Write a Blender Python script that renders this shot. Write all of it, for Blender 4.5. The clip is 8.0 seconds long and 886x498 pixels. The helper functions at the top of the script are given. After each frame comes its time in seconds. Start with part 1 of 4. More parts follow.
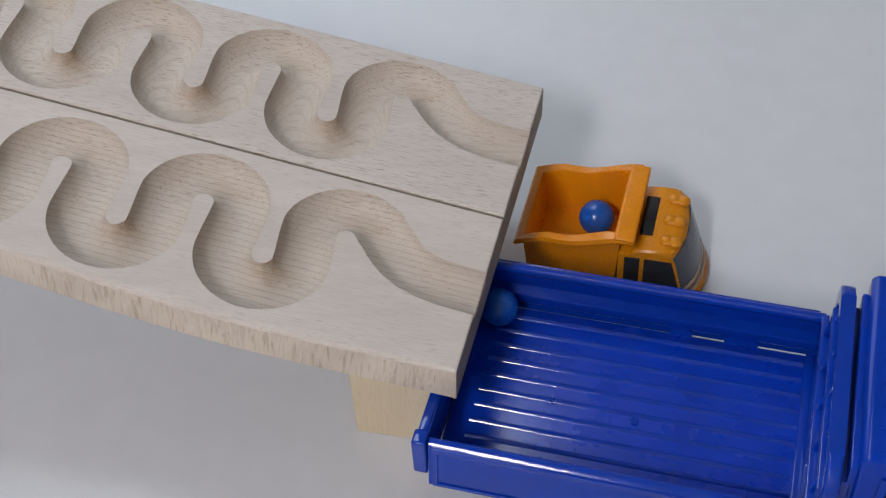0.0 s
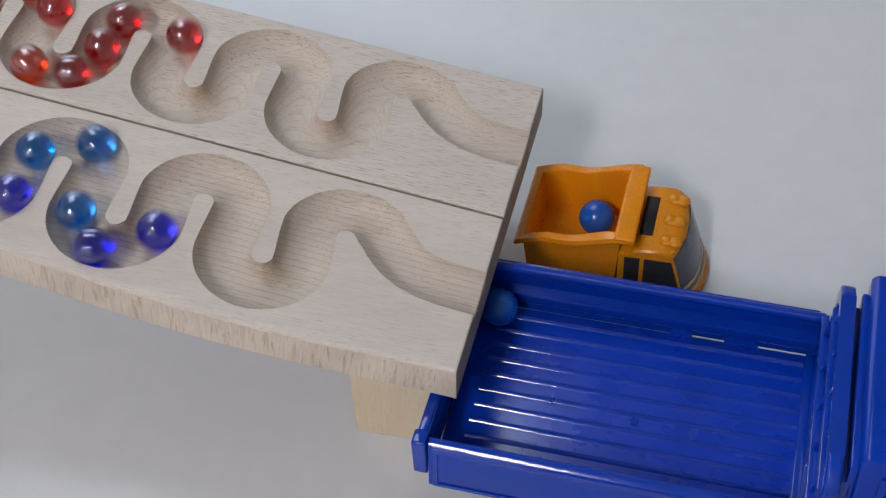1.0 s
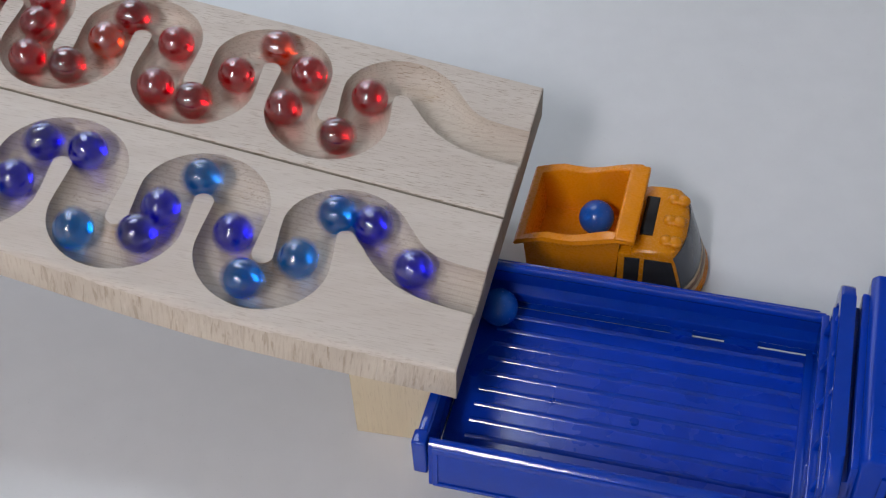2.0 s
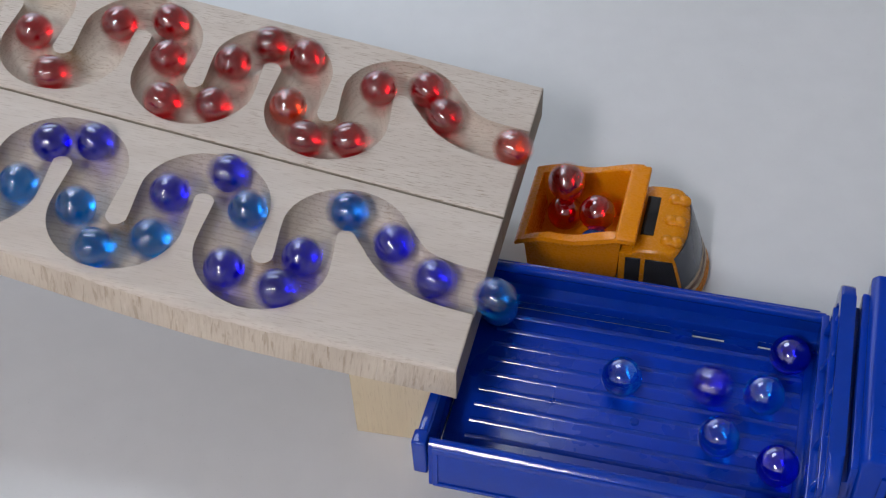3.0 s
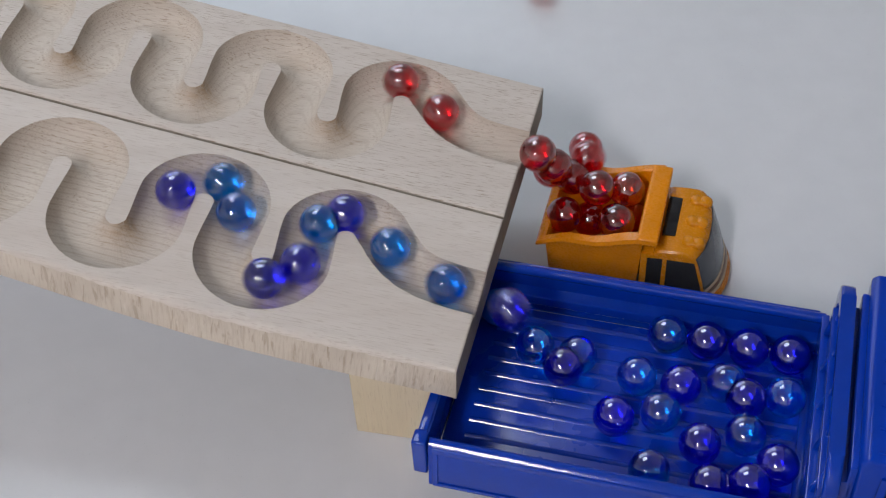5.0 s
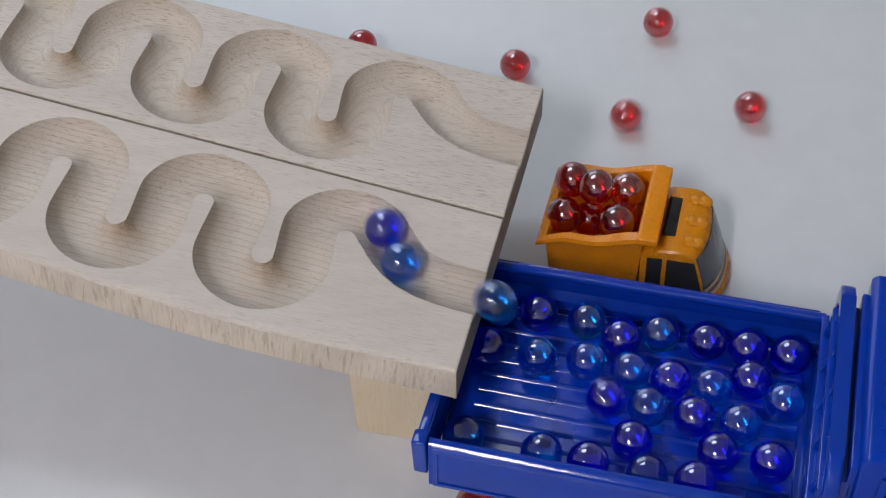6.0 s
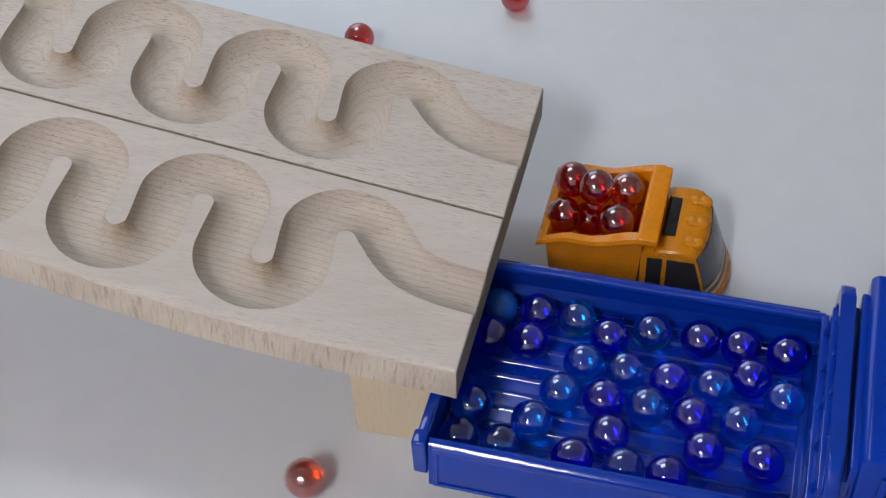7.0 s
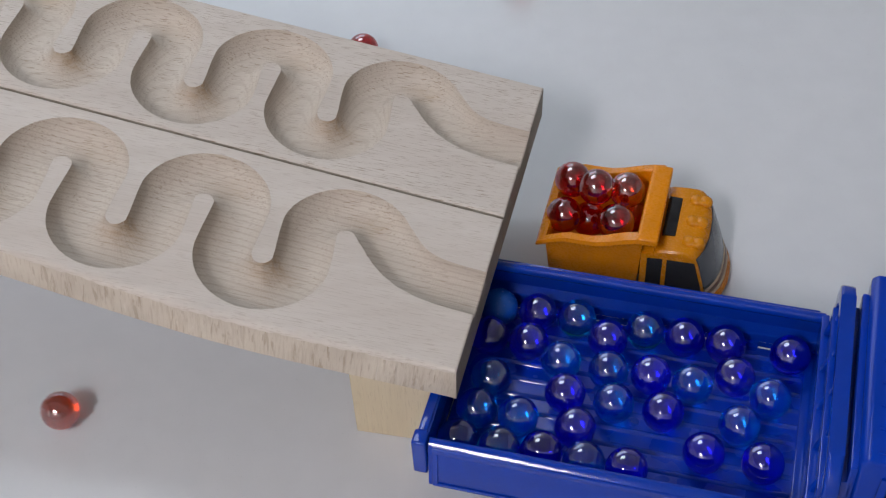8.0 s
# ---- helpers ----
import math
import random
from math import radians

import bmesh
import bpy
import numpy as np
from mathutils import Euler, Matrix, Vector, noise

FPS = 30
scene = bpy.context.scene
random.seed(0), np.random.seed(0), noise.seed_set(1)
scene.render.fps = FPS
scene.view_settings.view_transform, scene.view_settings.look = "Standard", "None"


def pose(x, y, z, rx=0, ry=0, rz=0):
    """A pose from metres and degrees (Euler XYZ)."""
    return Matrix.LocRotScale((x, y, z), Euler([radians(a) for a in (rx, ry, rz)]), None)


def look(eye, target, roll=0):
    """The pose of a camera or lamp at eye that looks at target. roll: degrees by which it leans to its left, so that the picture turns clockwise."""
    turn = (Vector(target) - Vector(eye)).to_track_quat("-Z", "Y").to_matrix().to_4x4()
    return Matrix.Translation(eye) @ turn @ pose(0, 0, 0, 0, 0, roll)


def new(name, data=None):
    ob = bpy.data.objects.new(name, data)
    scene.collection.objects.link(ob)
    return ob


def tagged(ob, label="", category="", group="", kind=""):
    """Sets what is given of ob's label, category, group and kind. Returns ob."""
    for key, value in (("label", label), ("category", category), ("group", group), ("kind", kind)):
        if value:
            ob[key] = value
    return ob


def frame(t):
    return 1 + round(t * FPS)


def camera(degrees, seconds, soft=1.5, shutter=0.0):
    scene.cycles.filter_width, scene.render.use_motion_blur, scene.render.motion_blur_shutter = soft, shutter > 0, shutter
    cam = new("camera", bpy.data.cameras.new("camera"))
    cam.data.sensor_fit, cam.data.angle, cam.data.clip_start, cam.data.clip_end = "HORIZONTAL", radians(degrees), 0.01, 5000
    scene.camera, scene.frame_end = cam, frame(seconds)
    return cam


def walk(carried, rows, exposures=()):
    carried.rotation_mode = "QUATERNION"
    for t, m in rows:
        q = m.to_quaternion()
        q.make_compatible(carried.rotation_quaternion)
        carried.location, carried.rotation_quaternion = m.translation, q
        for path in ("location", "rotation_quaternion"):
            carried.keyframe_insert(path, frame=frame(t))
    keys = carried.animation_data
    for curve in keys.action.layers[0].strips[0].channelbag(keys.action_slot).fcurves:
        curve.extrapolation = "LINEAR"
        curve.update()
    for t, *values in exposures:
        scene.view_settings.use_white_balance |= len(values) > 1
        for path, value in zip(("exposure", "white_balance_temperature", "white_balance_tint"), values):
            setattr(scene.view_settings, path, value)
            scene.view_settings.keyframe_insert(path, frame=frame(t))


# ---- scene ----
cam = camera(36.18, 8.0, soft=1.25, shutter=0.45)
EYE = pose(0, 0, 0.45755, 43.41, 0, 0) @ pose(0, 0, 0, 0, 0, -3.62)
walk(cam, [(0.0, EYE), (8.0, EYE)])

# ---- daylight, the window's light and the ceiling lamp ----
world = bpy.data.worlds.new("world")
scene.world = world
world.use_nodes = True
wn = world.node_tree.nodes
sky = wn.new("ShaderNodeTexSky")
sky.sky_type, sky.sun_disc = "NISHITA", False
sky.sun_elevation, sky.sun_rotation = radians(38), radians(200)
world.node_tree.links.new(sky.outputs[0], wn["Background"].inputs[0])
wn["Background"].inputs[1].default_value = 0.1

WINDOW = (-0.5, 2.2, 0.95, 1.45, 0.8)      # centre x, wall y, centre z, width, height
LAMP = (-0.98, -1.32, 1.9, 0.28, 0.95)      # centre x, y, ceiling z, length, width
SPOT_LAMP = (-0.55, 1.45, 1.9, 0.85, 0.8)      # a wide panel over the table's far end


def area_light(name, energy, sx, sy, m, colour):
    d = bpy.data.lights.new(name, "AREA")
    d.shape, d.size, d.size_y, d.energy, d.color = "RECTANGLE", sx, sy, energy, colour
    ob = new(name, d)
    ob.matrix_world = m
    return ob


area_light("window_light", 7.5, WINDOW[3], WINDOW[4],
           look((WINDOW[0], WINDOW[1] + 0.05, WINDOW[2]), (-0.2, 0.4, 0.1)), (0.76, 0.87, 1.0))
area_light("ceiling_lamp_light", 37.0, LAMP[3], LAMP[4],
           look((LAMP[0], LAMP[1], LAMP[2] - 0.035), (LAMP[0], LAMP[1], 0)), (0.945, 0.935, 1.0))
area_light("far_lamp_light", 13.0, SPOT_LAMP[3], SPOT_LAMP[4],
           look((SPOT_LAMP[0], SPOT_LAMP[1], SPOT_LAMP[2] - 0.035), (SPOT_LAMP[0], SPOT_LAMP[1], 0)), (0.77, 0.88, 1.0))


# ---- materials ----
def material(name):
    m = bpy.data.materials.new(name)
    m.use_nodes = True
    nt = m.node_tree
    return m, nt, nt.nodes["Principled BSDF"]


def node(nt, kind, **values):
    n = nt.nodes.new("ShaderNode" + kind)
    for key, value in values.items():
        n.inputs[key.replace("_", " ")].default_value = value
    return n


def coords(nt, scale=(1, 1, 1), turn=(0, 0, 0), which="Object"):
    tc = nt.nodes.new("ShaderNodeTexCoord")
    mp = nt.nodes.new("ShaderNodeMapping")
    mp.inputs["Scale"].default_value = scale
    mp.inputs["Rotation"].default_value = [radians(a) for a in turn]
    nt.links.new(tc.outputs[which], mp.inputs[0])
    return mp.outputs[0]


def ramp(nt, source, stops):
    r = nt.nodes.new("ShaderNodeValToRGB")
    while len(r.color_ramp.elements) < len(stops):
        r.color_ramp.elements.new(0.5)
    for e, (at, c) in zip(r.color_ramp.elements, stops):
        e.position, e.color = at, (*c, 1) if len(c) == 3 else c
    nt.links.new(source, r.inputs[0])
    return r.outputs[0]


def mix(nt, factor, a, b, blend="MIX"):
    n = nt.nodes.new("ShaderNodeMix")
    n.data_type, n.blend_type = "RGBA", blend
    for value, slot in ((factor, 0), (a, 6), (b, 7)):
        if isinstance(value, (int, float)):
            n.inputs[slot].default_value = value
        elif isinstance(value, tuple):
            n.inputs[slot].default_value = (*value, 1)
        else:
            nt.links.new(value, n.inputs[slot])
    return n.outputs[2]


def bump(nt, bsdf, height, strength, distance):
    b = nt.nodes.new("ShaderNodeBump")
    b.inputs["Strength"].default_value, b.inputs["Distance"].default_value = strength, distance
    nt.links.new(height, b.inputs["Height"])
    nt.links.new(b.outputs[0], bsdf.inputs["Normal"])


def plastic(name, colour, rough=0.25, spread=0.12, metal=0.0, grain=0.02, gloss=0.5, mottle=900.0):
    m, nt, b = material(name)
    v = coords(nt)
    n1 = node(nt, "TexNoise", Scale=60.0, Detail=4.0)
    nt.links.new(v, n1.inputs[0])
    dark = tuple(c * (1 - spread) for c in colour)
    light = tuple(min(1, c * (1 + spread)) for c in colour)
    nt.links.new(ramp(nt, n1.outputs[0], [(0.3, dark), (0.7, light)]), b.inputs["Base Color"])
    n2 = node(nt, "TexNoise", Scale=mottle, Detail=3.0)
    nt.links.new(v, n2.inputs[0])
    nt.links.new(ramp(nt, n2.outputs[0], [(0.3, (rough * 0.8,) * 3), (0.75, (rough * 1.35,) * 3)]), b.inputs["Roughness"])
    n3 = node(nt, "TexNoise", Scale=220.0, Detail=2.0)
    nt.links.new(v, n3.inputs[0])
    bump(nt, b, n3.outputs[0], grain * 5, 0.0004)
    b.inputs["Metallic"].default_value = metal
    b.inputs["Specular IOR Level"].default_value = gloss
    return m


def turned(nt, turn, scale):
    """Object coordinates, first turned, then stretched."""
    first = coords(nt, (1, 1, 1), turn)
    mp = nt.nodes.new("ShaderNodeMapping")
    mp.inputs["Scale"].default_value = scale
    nt.links.new(first, mp.inputs[0])
    return mp.outputs[0]


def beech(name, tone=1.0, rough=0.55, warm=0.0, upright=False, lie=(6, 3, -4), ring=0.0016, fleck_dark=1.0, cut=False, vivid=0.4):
    """Pale planed beech: fine rings through the solid, short dark flecks along the grain.
    lie: how the rings' sheets are turned in the board; cut: a milled groove with cutter marks and scorched bends."""
    m, nt, b = material(name)

    def along(x, y, z):
        return (z, y, x) if upright else (x, y, z)
    grain = (0, 0, 0) if upright else (0, 0, -5)
    n1 = node(nt, "TexNoise", Scale=1.0, Detail=5.0, Roughness=0.6)
    nt.links.new(turned(nt, grain, along(2.6, 42, 30)), n1.inputs[0])
    wave = nt.nodes.new("ShaderNodeTexWave")
    wave.wave_type, wave.bands_direction = "BANDS", "Z"
    for key, value in (("Scale", 1.0), ("Distortion", 2.4), ("Detail", 2.0), ("Detail Scale", 1.0)):
        wave.inputs[key].default_value = value
    nt.links.new(turned(nt, lie, along(7, 16, 0.314 / ring)), wave.inputs[0])
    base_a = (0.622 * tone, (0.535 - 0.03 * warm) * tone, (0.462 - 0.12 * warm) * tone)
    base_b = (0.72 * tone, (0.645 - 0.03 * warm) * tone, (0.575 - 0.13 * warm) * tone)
    c = ramp(nt, n1.outputs[0], [(0.3, base_a), (0.7, base_b)])
    rings = ramp(nt, wave.outputs["Fac"], [(0.0, (0.76, 0.70, 0.64)), (0.35, (1, 1, 1)), (1.0, (0.96, 0.95, 0.93))])
    c = mix(nt, vivid if cut else 0.10, c, rings, "MULTIPLY")
    fleck = node(nt, "TexNoise", Scale=1.0, Detail=2.0, Roughness=0.5)
    nt.links.new(turned(nt, grain, along(140, 2100, 1700)), fleck.inputs[0])
    f = ramp(nt, fleck.outputs[0], [(0.0, (1, 1, 1)), (0.57, (1, 1, 1)), (0.655, (0.60, 0.51, 0.43))])
    # flecks crowd in some stretches and are sparse in others
    crowd = ramp(nt, n1.outputs[0], [(0.35, (0.45 * fleck_dark,) * 3), (0.6, (fleck_dark,) * 3)])
    c = mix(nt, crowd, c, f, "MULTIPLY")
    fine = node(nt, "TexNoise", Scale=1.0, Detail=4.0)
    nt.links.new(turned(nt, grain, along(45, 1500, 1500)), fine.inputs[0])
    c = mix(nt, 0.32, c, ramp(nt, fine.outputs[0], [(0.3, (0.80, 0.78, 0.76)), (0.7, (1, 1, 1))]), "MULTIPLY")
    height = fleck.outputs[0]
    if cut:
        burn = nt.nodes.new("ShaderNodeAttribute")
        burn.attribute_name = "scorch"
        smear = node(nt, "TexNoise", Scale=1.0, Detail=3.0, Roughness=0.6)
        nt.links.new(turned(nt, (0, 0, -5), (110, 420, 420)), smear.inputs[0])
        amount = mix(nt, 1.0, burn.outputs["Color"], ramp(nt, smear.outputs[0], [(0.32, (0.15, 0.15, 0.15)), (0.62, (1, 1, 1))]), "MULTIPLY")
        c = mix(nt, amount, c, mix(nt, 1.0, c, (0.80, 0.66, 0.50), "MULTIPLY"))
        run = nt.nodes.new("ShaderNodeAttribute")
        run.attribute_name = "cut_length"
        marks = nt.nodes.new("ShaderNodeTexNoise")
        marks.noise_dimensions = "1D"
        marks.inputs["Scale"].default_value, marks.inputs["Detail"].default_value = 1.0, 4.0
        nt.links.new(run.outputs["Fac"], marks.inputs["W"])
        height = mix(nt, 0.55, fleck.outputs[0], marks.outputs[0])
    nt.links.new(c, b.inputs["Base Color"])
    nt.links.new(ramp(nt, fine.outputs[0], [(0.3, (rough * 0.9,) * 3), (0.7, (rough * 1.15,) * 3)]), b.inputs["Roughness"])
    b.inputs["Specular IOR Level"].default_value = 0.35
    bump(nt, b, height, 0.55 if cut else 0.10, 0.0004 if cut else 0.0003)
    return m


def rough_edge(name):
    """The sawn long edge of a beech board: torn dark pores in short upright strokes."""
    m, nt, b = material(name)
    strokes = node(nt, "TexNoise", Scale=1.0, Detail=3.0, Roughness=0.55, Distortion=0.5)
    nt.links.new(coords(nt, (560, 560, 75)), strokes.inputs[0])
    thin = node(nt, "TexNoise", Scale=1.0, Detail=3.0, Roughness=0.6)
    nt.links.new(coords(nt, (900, 900, 70)), thin.inputs[0])
    broad = node(nt, "TexNoise", Scale=1.0, Detail=3.0)
    nt.links.new(coords(nt, (42, 42, 60)), broad.inputs[0])
    c = ramp(nt, broad.outputs[0], [(0.3, (0.55, 0.468, 0.38)), (0.7, (0.65, 0.562, 0.46))])
    s = ramp(nt, strokes.outputs[0], [(0.0, (1, 1, 1)), (0.56, (1, 1, 1)), (0.63, (0.62, 0.53, 0.44))])
    c = mix(nt, 0.55, c, s, "MULTIPLY")
    c = mix(nt, 0.5, c, ramp(nt, thin.outputs[0], [(0.0, (1, 1, 1)), (0.5, (1, 1, 1)), (0.68, (0.72, 0.64, 0.56))]), "MULTIPLY")
    pale = ramp(nt, strokes.outputs[0], [(0.26, (0.55, 0.55, 0.55)), (0.36, (0, 0, 0))])
    c = mix(nt, pale, c, (0.70, 0.62, 0.53))
    nt.links.new(c, b.inputs["Base Color"])
    b.inputs["Roughness"].default_value = 0.75
    bump(nt, b, strokes.outputs[0], 0.4, 0.0012)
    return m


def lustre_glass(name, colour, lustre, sheen=(0.95, 0.93, 0.95)):
    """Coloured clear glass with a thin pearly lustre on its skin."""
    m, nt, b = material(name)
    out = nt.nodes["Material Output"]
    nt.nodes.remove(b)
    glass = nt.nodes.new("ShaderNodeBsdfGlass")
    glass.inputs["IOR"].default_value, glass.inputs["Roughness"].default_value = 1.40, 0.0
    cloud = node(nt, "TexNoise", Scale=140.0, Detail=3.0)
    nt.links.new(coords(nt), cloud.inputs[0])
    nt.links.new(ramp(nt, cloud.outputs[0], [(0.3, tuple(c * 0.9 for c in colour)), (0.7, colour)]), glass.inputs["Color"])
    gloss = nt.nodes.new("ShaderNodeBsdfGlossy")
    gloss.inputs["Color"].default_value, gloss.inputs["Roughness"].default_value = (*sheen, 1), 0.03
    layer = nt.nodes.new("ShaderNodeLayerWeight")
    layer.inputs["Blend"].default_value = 0.25
    amount = nt.nodes.new("ShaderNodeMapRange")
    for slot, value in ((1, 0.0), (2, 1.0), (3, lustre), (4, 0.5)):
        amount.inputs[slot].default_value = value
    nt.links.new(layer.outputs["Facing"], amount.inputs[0])
    both = nt.nodes.new("ShaderNodeMixShader")
    nt.links.new(amount.outputs[0], both.inputs[0])
    nt.links.new(glass.outputs[0], both.inputs[1])
    nt.links.new(gloss.outputs[0], both.inputs[2])
    nt.links.new(both.outputs[0], out.inputs[0])
    return m


TABLE = plastic("table_laminate", (0.68, 0.68, 0.69), 0.34, 0.02, grain=0.002, gloss=0.6)
WALL = plastic("wall_paint", (0.74, 0.73, 0.71), 0.7, 0.03)
CEILING = plastic("ceiling_paint", (0.80, 0.80, 0.79), 0.8, 0.02)
FLOOR = plastic("floor_wood", (0.30, 0.22, 0.15), 0.45, 0.25)
BEECH = beech("beech", 0.99, fleck_dark=1.0)
BEECH_PLAIN = beech("plain_sawn_beech", 1.0, fleck_dark=0.45)
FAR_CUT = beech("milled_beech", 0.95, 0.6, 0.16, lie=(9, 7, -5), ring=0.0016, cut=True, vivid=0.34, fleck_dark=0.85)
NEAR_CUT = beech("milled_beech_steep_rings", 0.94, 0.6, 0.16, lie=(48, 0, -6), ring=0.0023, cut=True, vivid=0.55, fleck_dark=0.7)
EDGE = rough_edge("sawn_beech_edge")
BLOCK = beech("block_beech", 0.98, 0.5, 1.1, True, ring=0.004, fleck_dark=0.35)
# browned joint edge; the outlet ends' shade is put into this darker tone
DARK_EDGE = beech("browned_shaded_beech_edge", 0.5, 0.6, 0.5)
BLUE = plastic("blue_plastic", (0.0010, 0.036, 0.36), 0.08, 0.10, grain=0.03, gloss=0.42)
BLUE_SCUFFED = plastic("scuffed_blue_plastic", (0.0010, 0.038, 0.43), 0.27, 0.10, grain=0.003, gloss=0.45, mottle=45.0)
BLUE_CAB = plastic("blue_cab_plastic", (0.0010, 0.036, 0.37), 0.12, 0.08, grain=0.03, gloss=0.25)
ORANGE = plastic("orange_plastic", (0.76, 0.248, 0.003), 0.27, 0.08, grain=0.03, gloss=0.3)
ORANGE_CAB = plastic("yellow_orange_plastic", (0.66, 0.235, 0.004), 0.25, 0.08, grain=0.03, gloss=0.35)
BLACK = plastic("black_window_plastic", (0.012, 0.012, 0.015), 0.15, 0.2)
SMOKE = plastic("smoky_windscreen_plastic", (0.06, 0.065, 0.075), 0.18, 0.15)
CREAM = plastic("cream_stripe_plastic", (0.62, 0.46, 0.28), 0.35, 0.08)
NOSE_BROWN = plastic("brown_nose_line_plastic", (0.20, 0.10, 0.05), 0.35, 0.08)
RUBBER = plastic("black_rubber", (0.02, 0.02, 0.02), 0.7, 0.3)
GREY = plastic("grey_chassis_plastic", (0.05, 0.05, 0.055), 0.4, 0.2)
PAINTED = plastic("blue_painted_ball", (0.007, 0.085, 0.40), 0.22, 0.12)
DEEP = lustre_glass("deep_blue_glass", (0.07, 0.055, 1.0), 0.095)
AZURE = lustre_glass("azure_glass", (0.004, 0.55, 1.0), 0.08)
RED = lustre_glass("red_glass", (0.85, 0.035, 0.085), 0.12)
AMBER = lustre_glass("amber_red_glass", (0.95, 0.22, 0.04), 0.18)


# ---- building helpers; sizes in millimetres ----
def part(name, bm, mat, parent=None, label="", smooth=38):
    """Links a bmesh, built in millimetres, as one mesh object."""
    bmesh.ops.recalc_face_normals(bm, faces=bm.faces)
    bmesh.ops.scale(bm, vec=(0.001,) * 3, verts=bm.verts)
    me = bpy.data.meshes.new(name)
    bm.to_mesh(me)
    bm.free()
    me.materials.append(mat)
    if smooth:
        me.shade_smooth()
        me.set_sharp_from_angle(angle=radians(smooth))
    ob = new(name, me)
    ob.parent = parent
    if label:
        tagged(ob, label)
    return ob


def box(bm, x0, x1, y0, y1, z0, z1, bevel=0.0, segments=2):
    made = bmesh.ops.create_cube(bm, size=1.0)["verts"]
    for v in made:
        v.co = (x0 + (v.co.x + 0.5) * (x1 - x0), y0 + (v.co.y + 0.5) * (y1 - y0), z0 + (v.co.z + 0.5) * (z1 - z0))
    if bevel:
        edges = list({e for v in made for e in v.link_edges})
        bmesh.ops.bevel(bm, geom=edges, offset=bevel, segments=segments, affect="EDGES", profile=0.6)
    return bm


def boxed(*args, **kw):
    return box(bmesh.new(), *args, **kw)


def prism(bm, outline, a0, a1, axis="x", bevel=0.0, segments=2):
    """A flat outline of two coordinates, pulled along the third axis."""
    def at(p, a):
        return {"x": (a, p[0], p[1]), "y": (p[0], a, p[1]), "z": (p[0], p[1], a)}[axis]
    low = [bm.verts.new(at(p, a0)) for p in outline]
    high = [bm.verts.new(at(p, a1)) for p in outline]
    faces = [bm.faces.new(low), bm.faces.new(high[::-1])]
    n = len(outline)
    for i in range(n):
        faces.append(bm.faces.new((low[i], low[(i + 1) % n], high[(i + 1) % n], high[i])))
    if bevel:
        edges = list({e for f in faces for e in f.edges})
        bmesh.ops.bevel(bm, geom=edges, offset=bevel, segments=segments, affect="EDGES", profile=0.6)
    return bm


def loft(bm, outline, ys, bow):
    """Outlines in x, z at several y, drawn back towards the sides by bow(x, y), and skinned."""
    rings = [[bm.verts.new((x - bow(x, y), y, z)) for x, z in outline] for y in ys]
    n = len(outline)
    for a, b in zip(rings, rings[1:]):
        for i in range(n):
            bm.faces.new((a[i], a[(i + 1) % n], b[(i + 1) % n], b[i]))
    bm.faces.new(rings[0])
    bm.faces.new(rings[-1][::-1])
    return bm


def disc(bm, x, y, z, r, depth, axis="y", n=24, bevel=0.0):
    turn = {"y": Matrix.Rotation(radians(90), 4, "X"), "x": Matrix.Rotation(radians(90), 4, "Y"), "z": Matrix.Identity(4)}[axis]
    made = bmesh.ops.create_cone(bm, cap_ends=True, segments=n, radius1=r, radius2=r, depth=depth,
                                 matrix=Matrix.Translation((x, y, z)) @ turn)["verts"]
    if bevel:
        edges = [e for e in {e for v in made for e in v.link_edges} if len(e.link_faces[0].verts) > 4 or len(e.link_faces[1].verts) > 4]
        bmesh.ops.bevel(bm, geom=edges, offset=bevel, segments=2, affect="EDGES")
    return bm


def place(x, y, z, rz=0.0, ry=0.0, rx=0.0):
    return pose(x / 1000, y / 1000, z / 1000, rx, ry, rz)


def thing(name, m, label, category, group=""):
    ob = new(name)
    ob.matrix_world = m
    ob.empty_display_size = 0.02
    return tagged(ob, label, category, group)


# ---- the room and the table ----
def structure(name, bm, mat, label):
    return tagged(part(name, bm, mat), label, kind="structure")


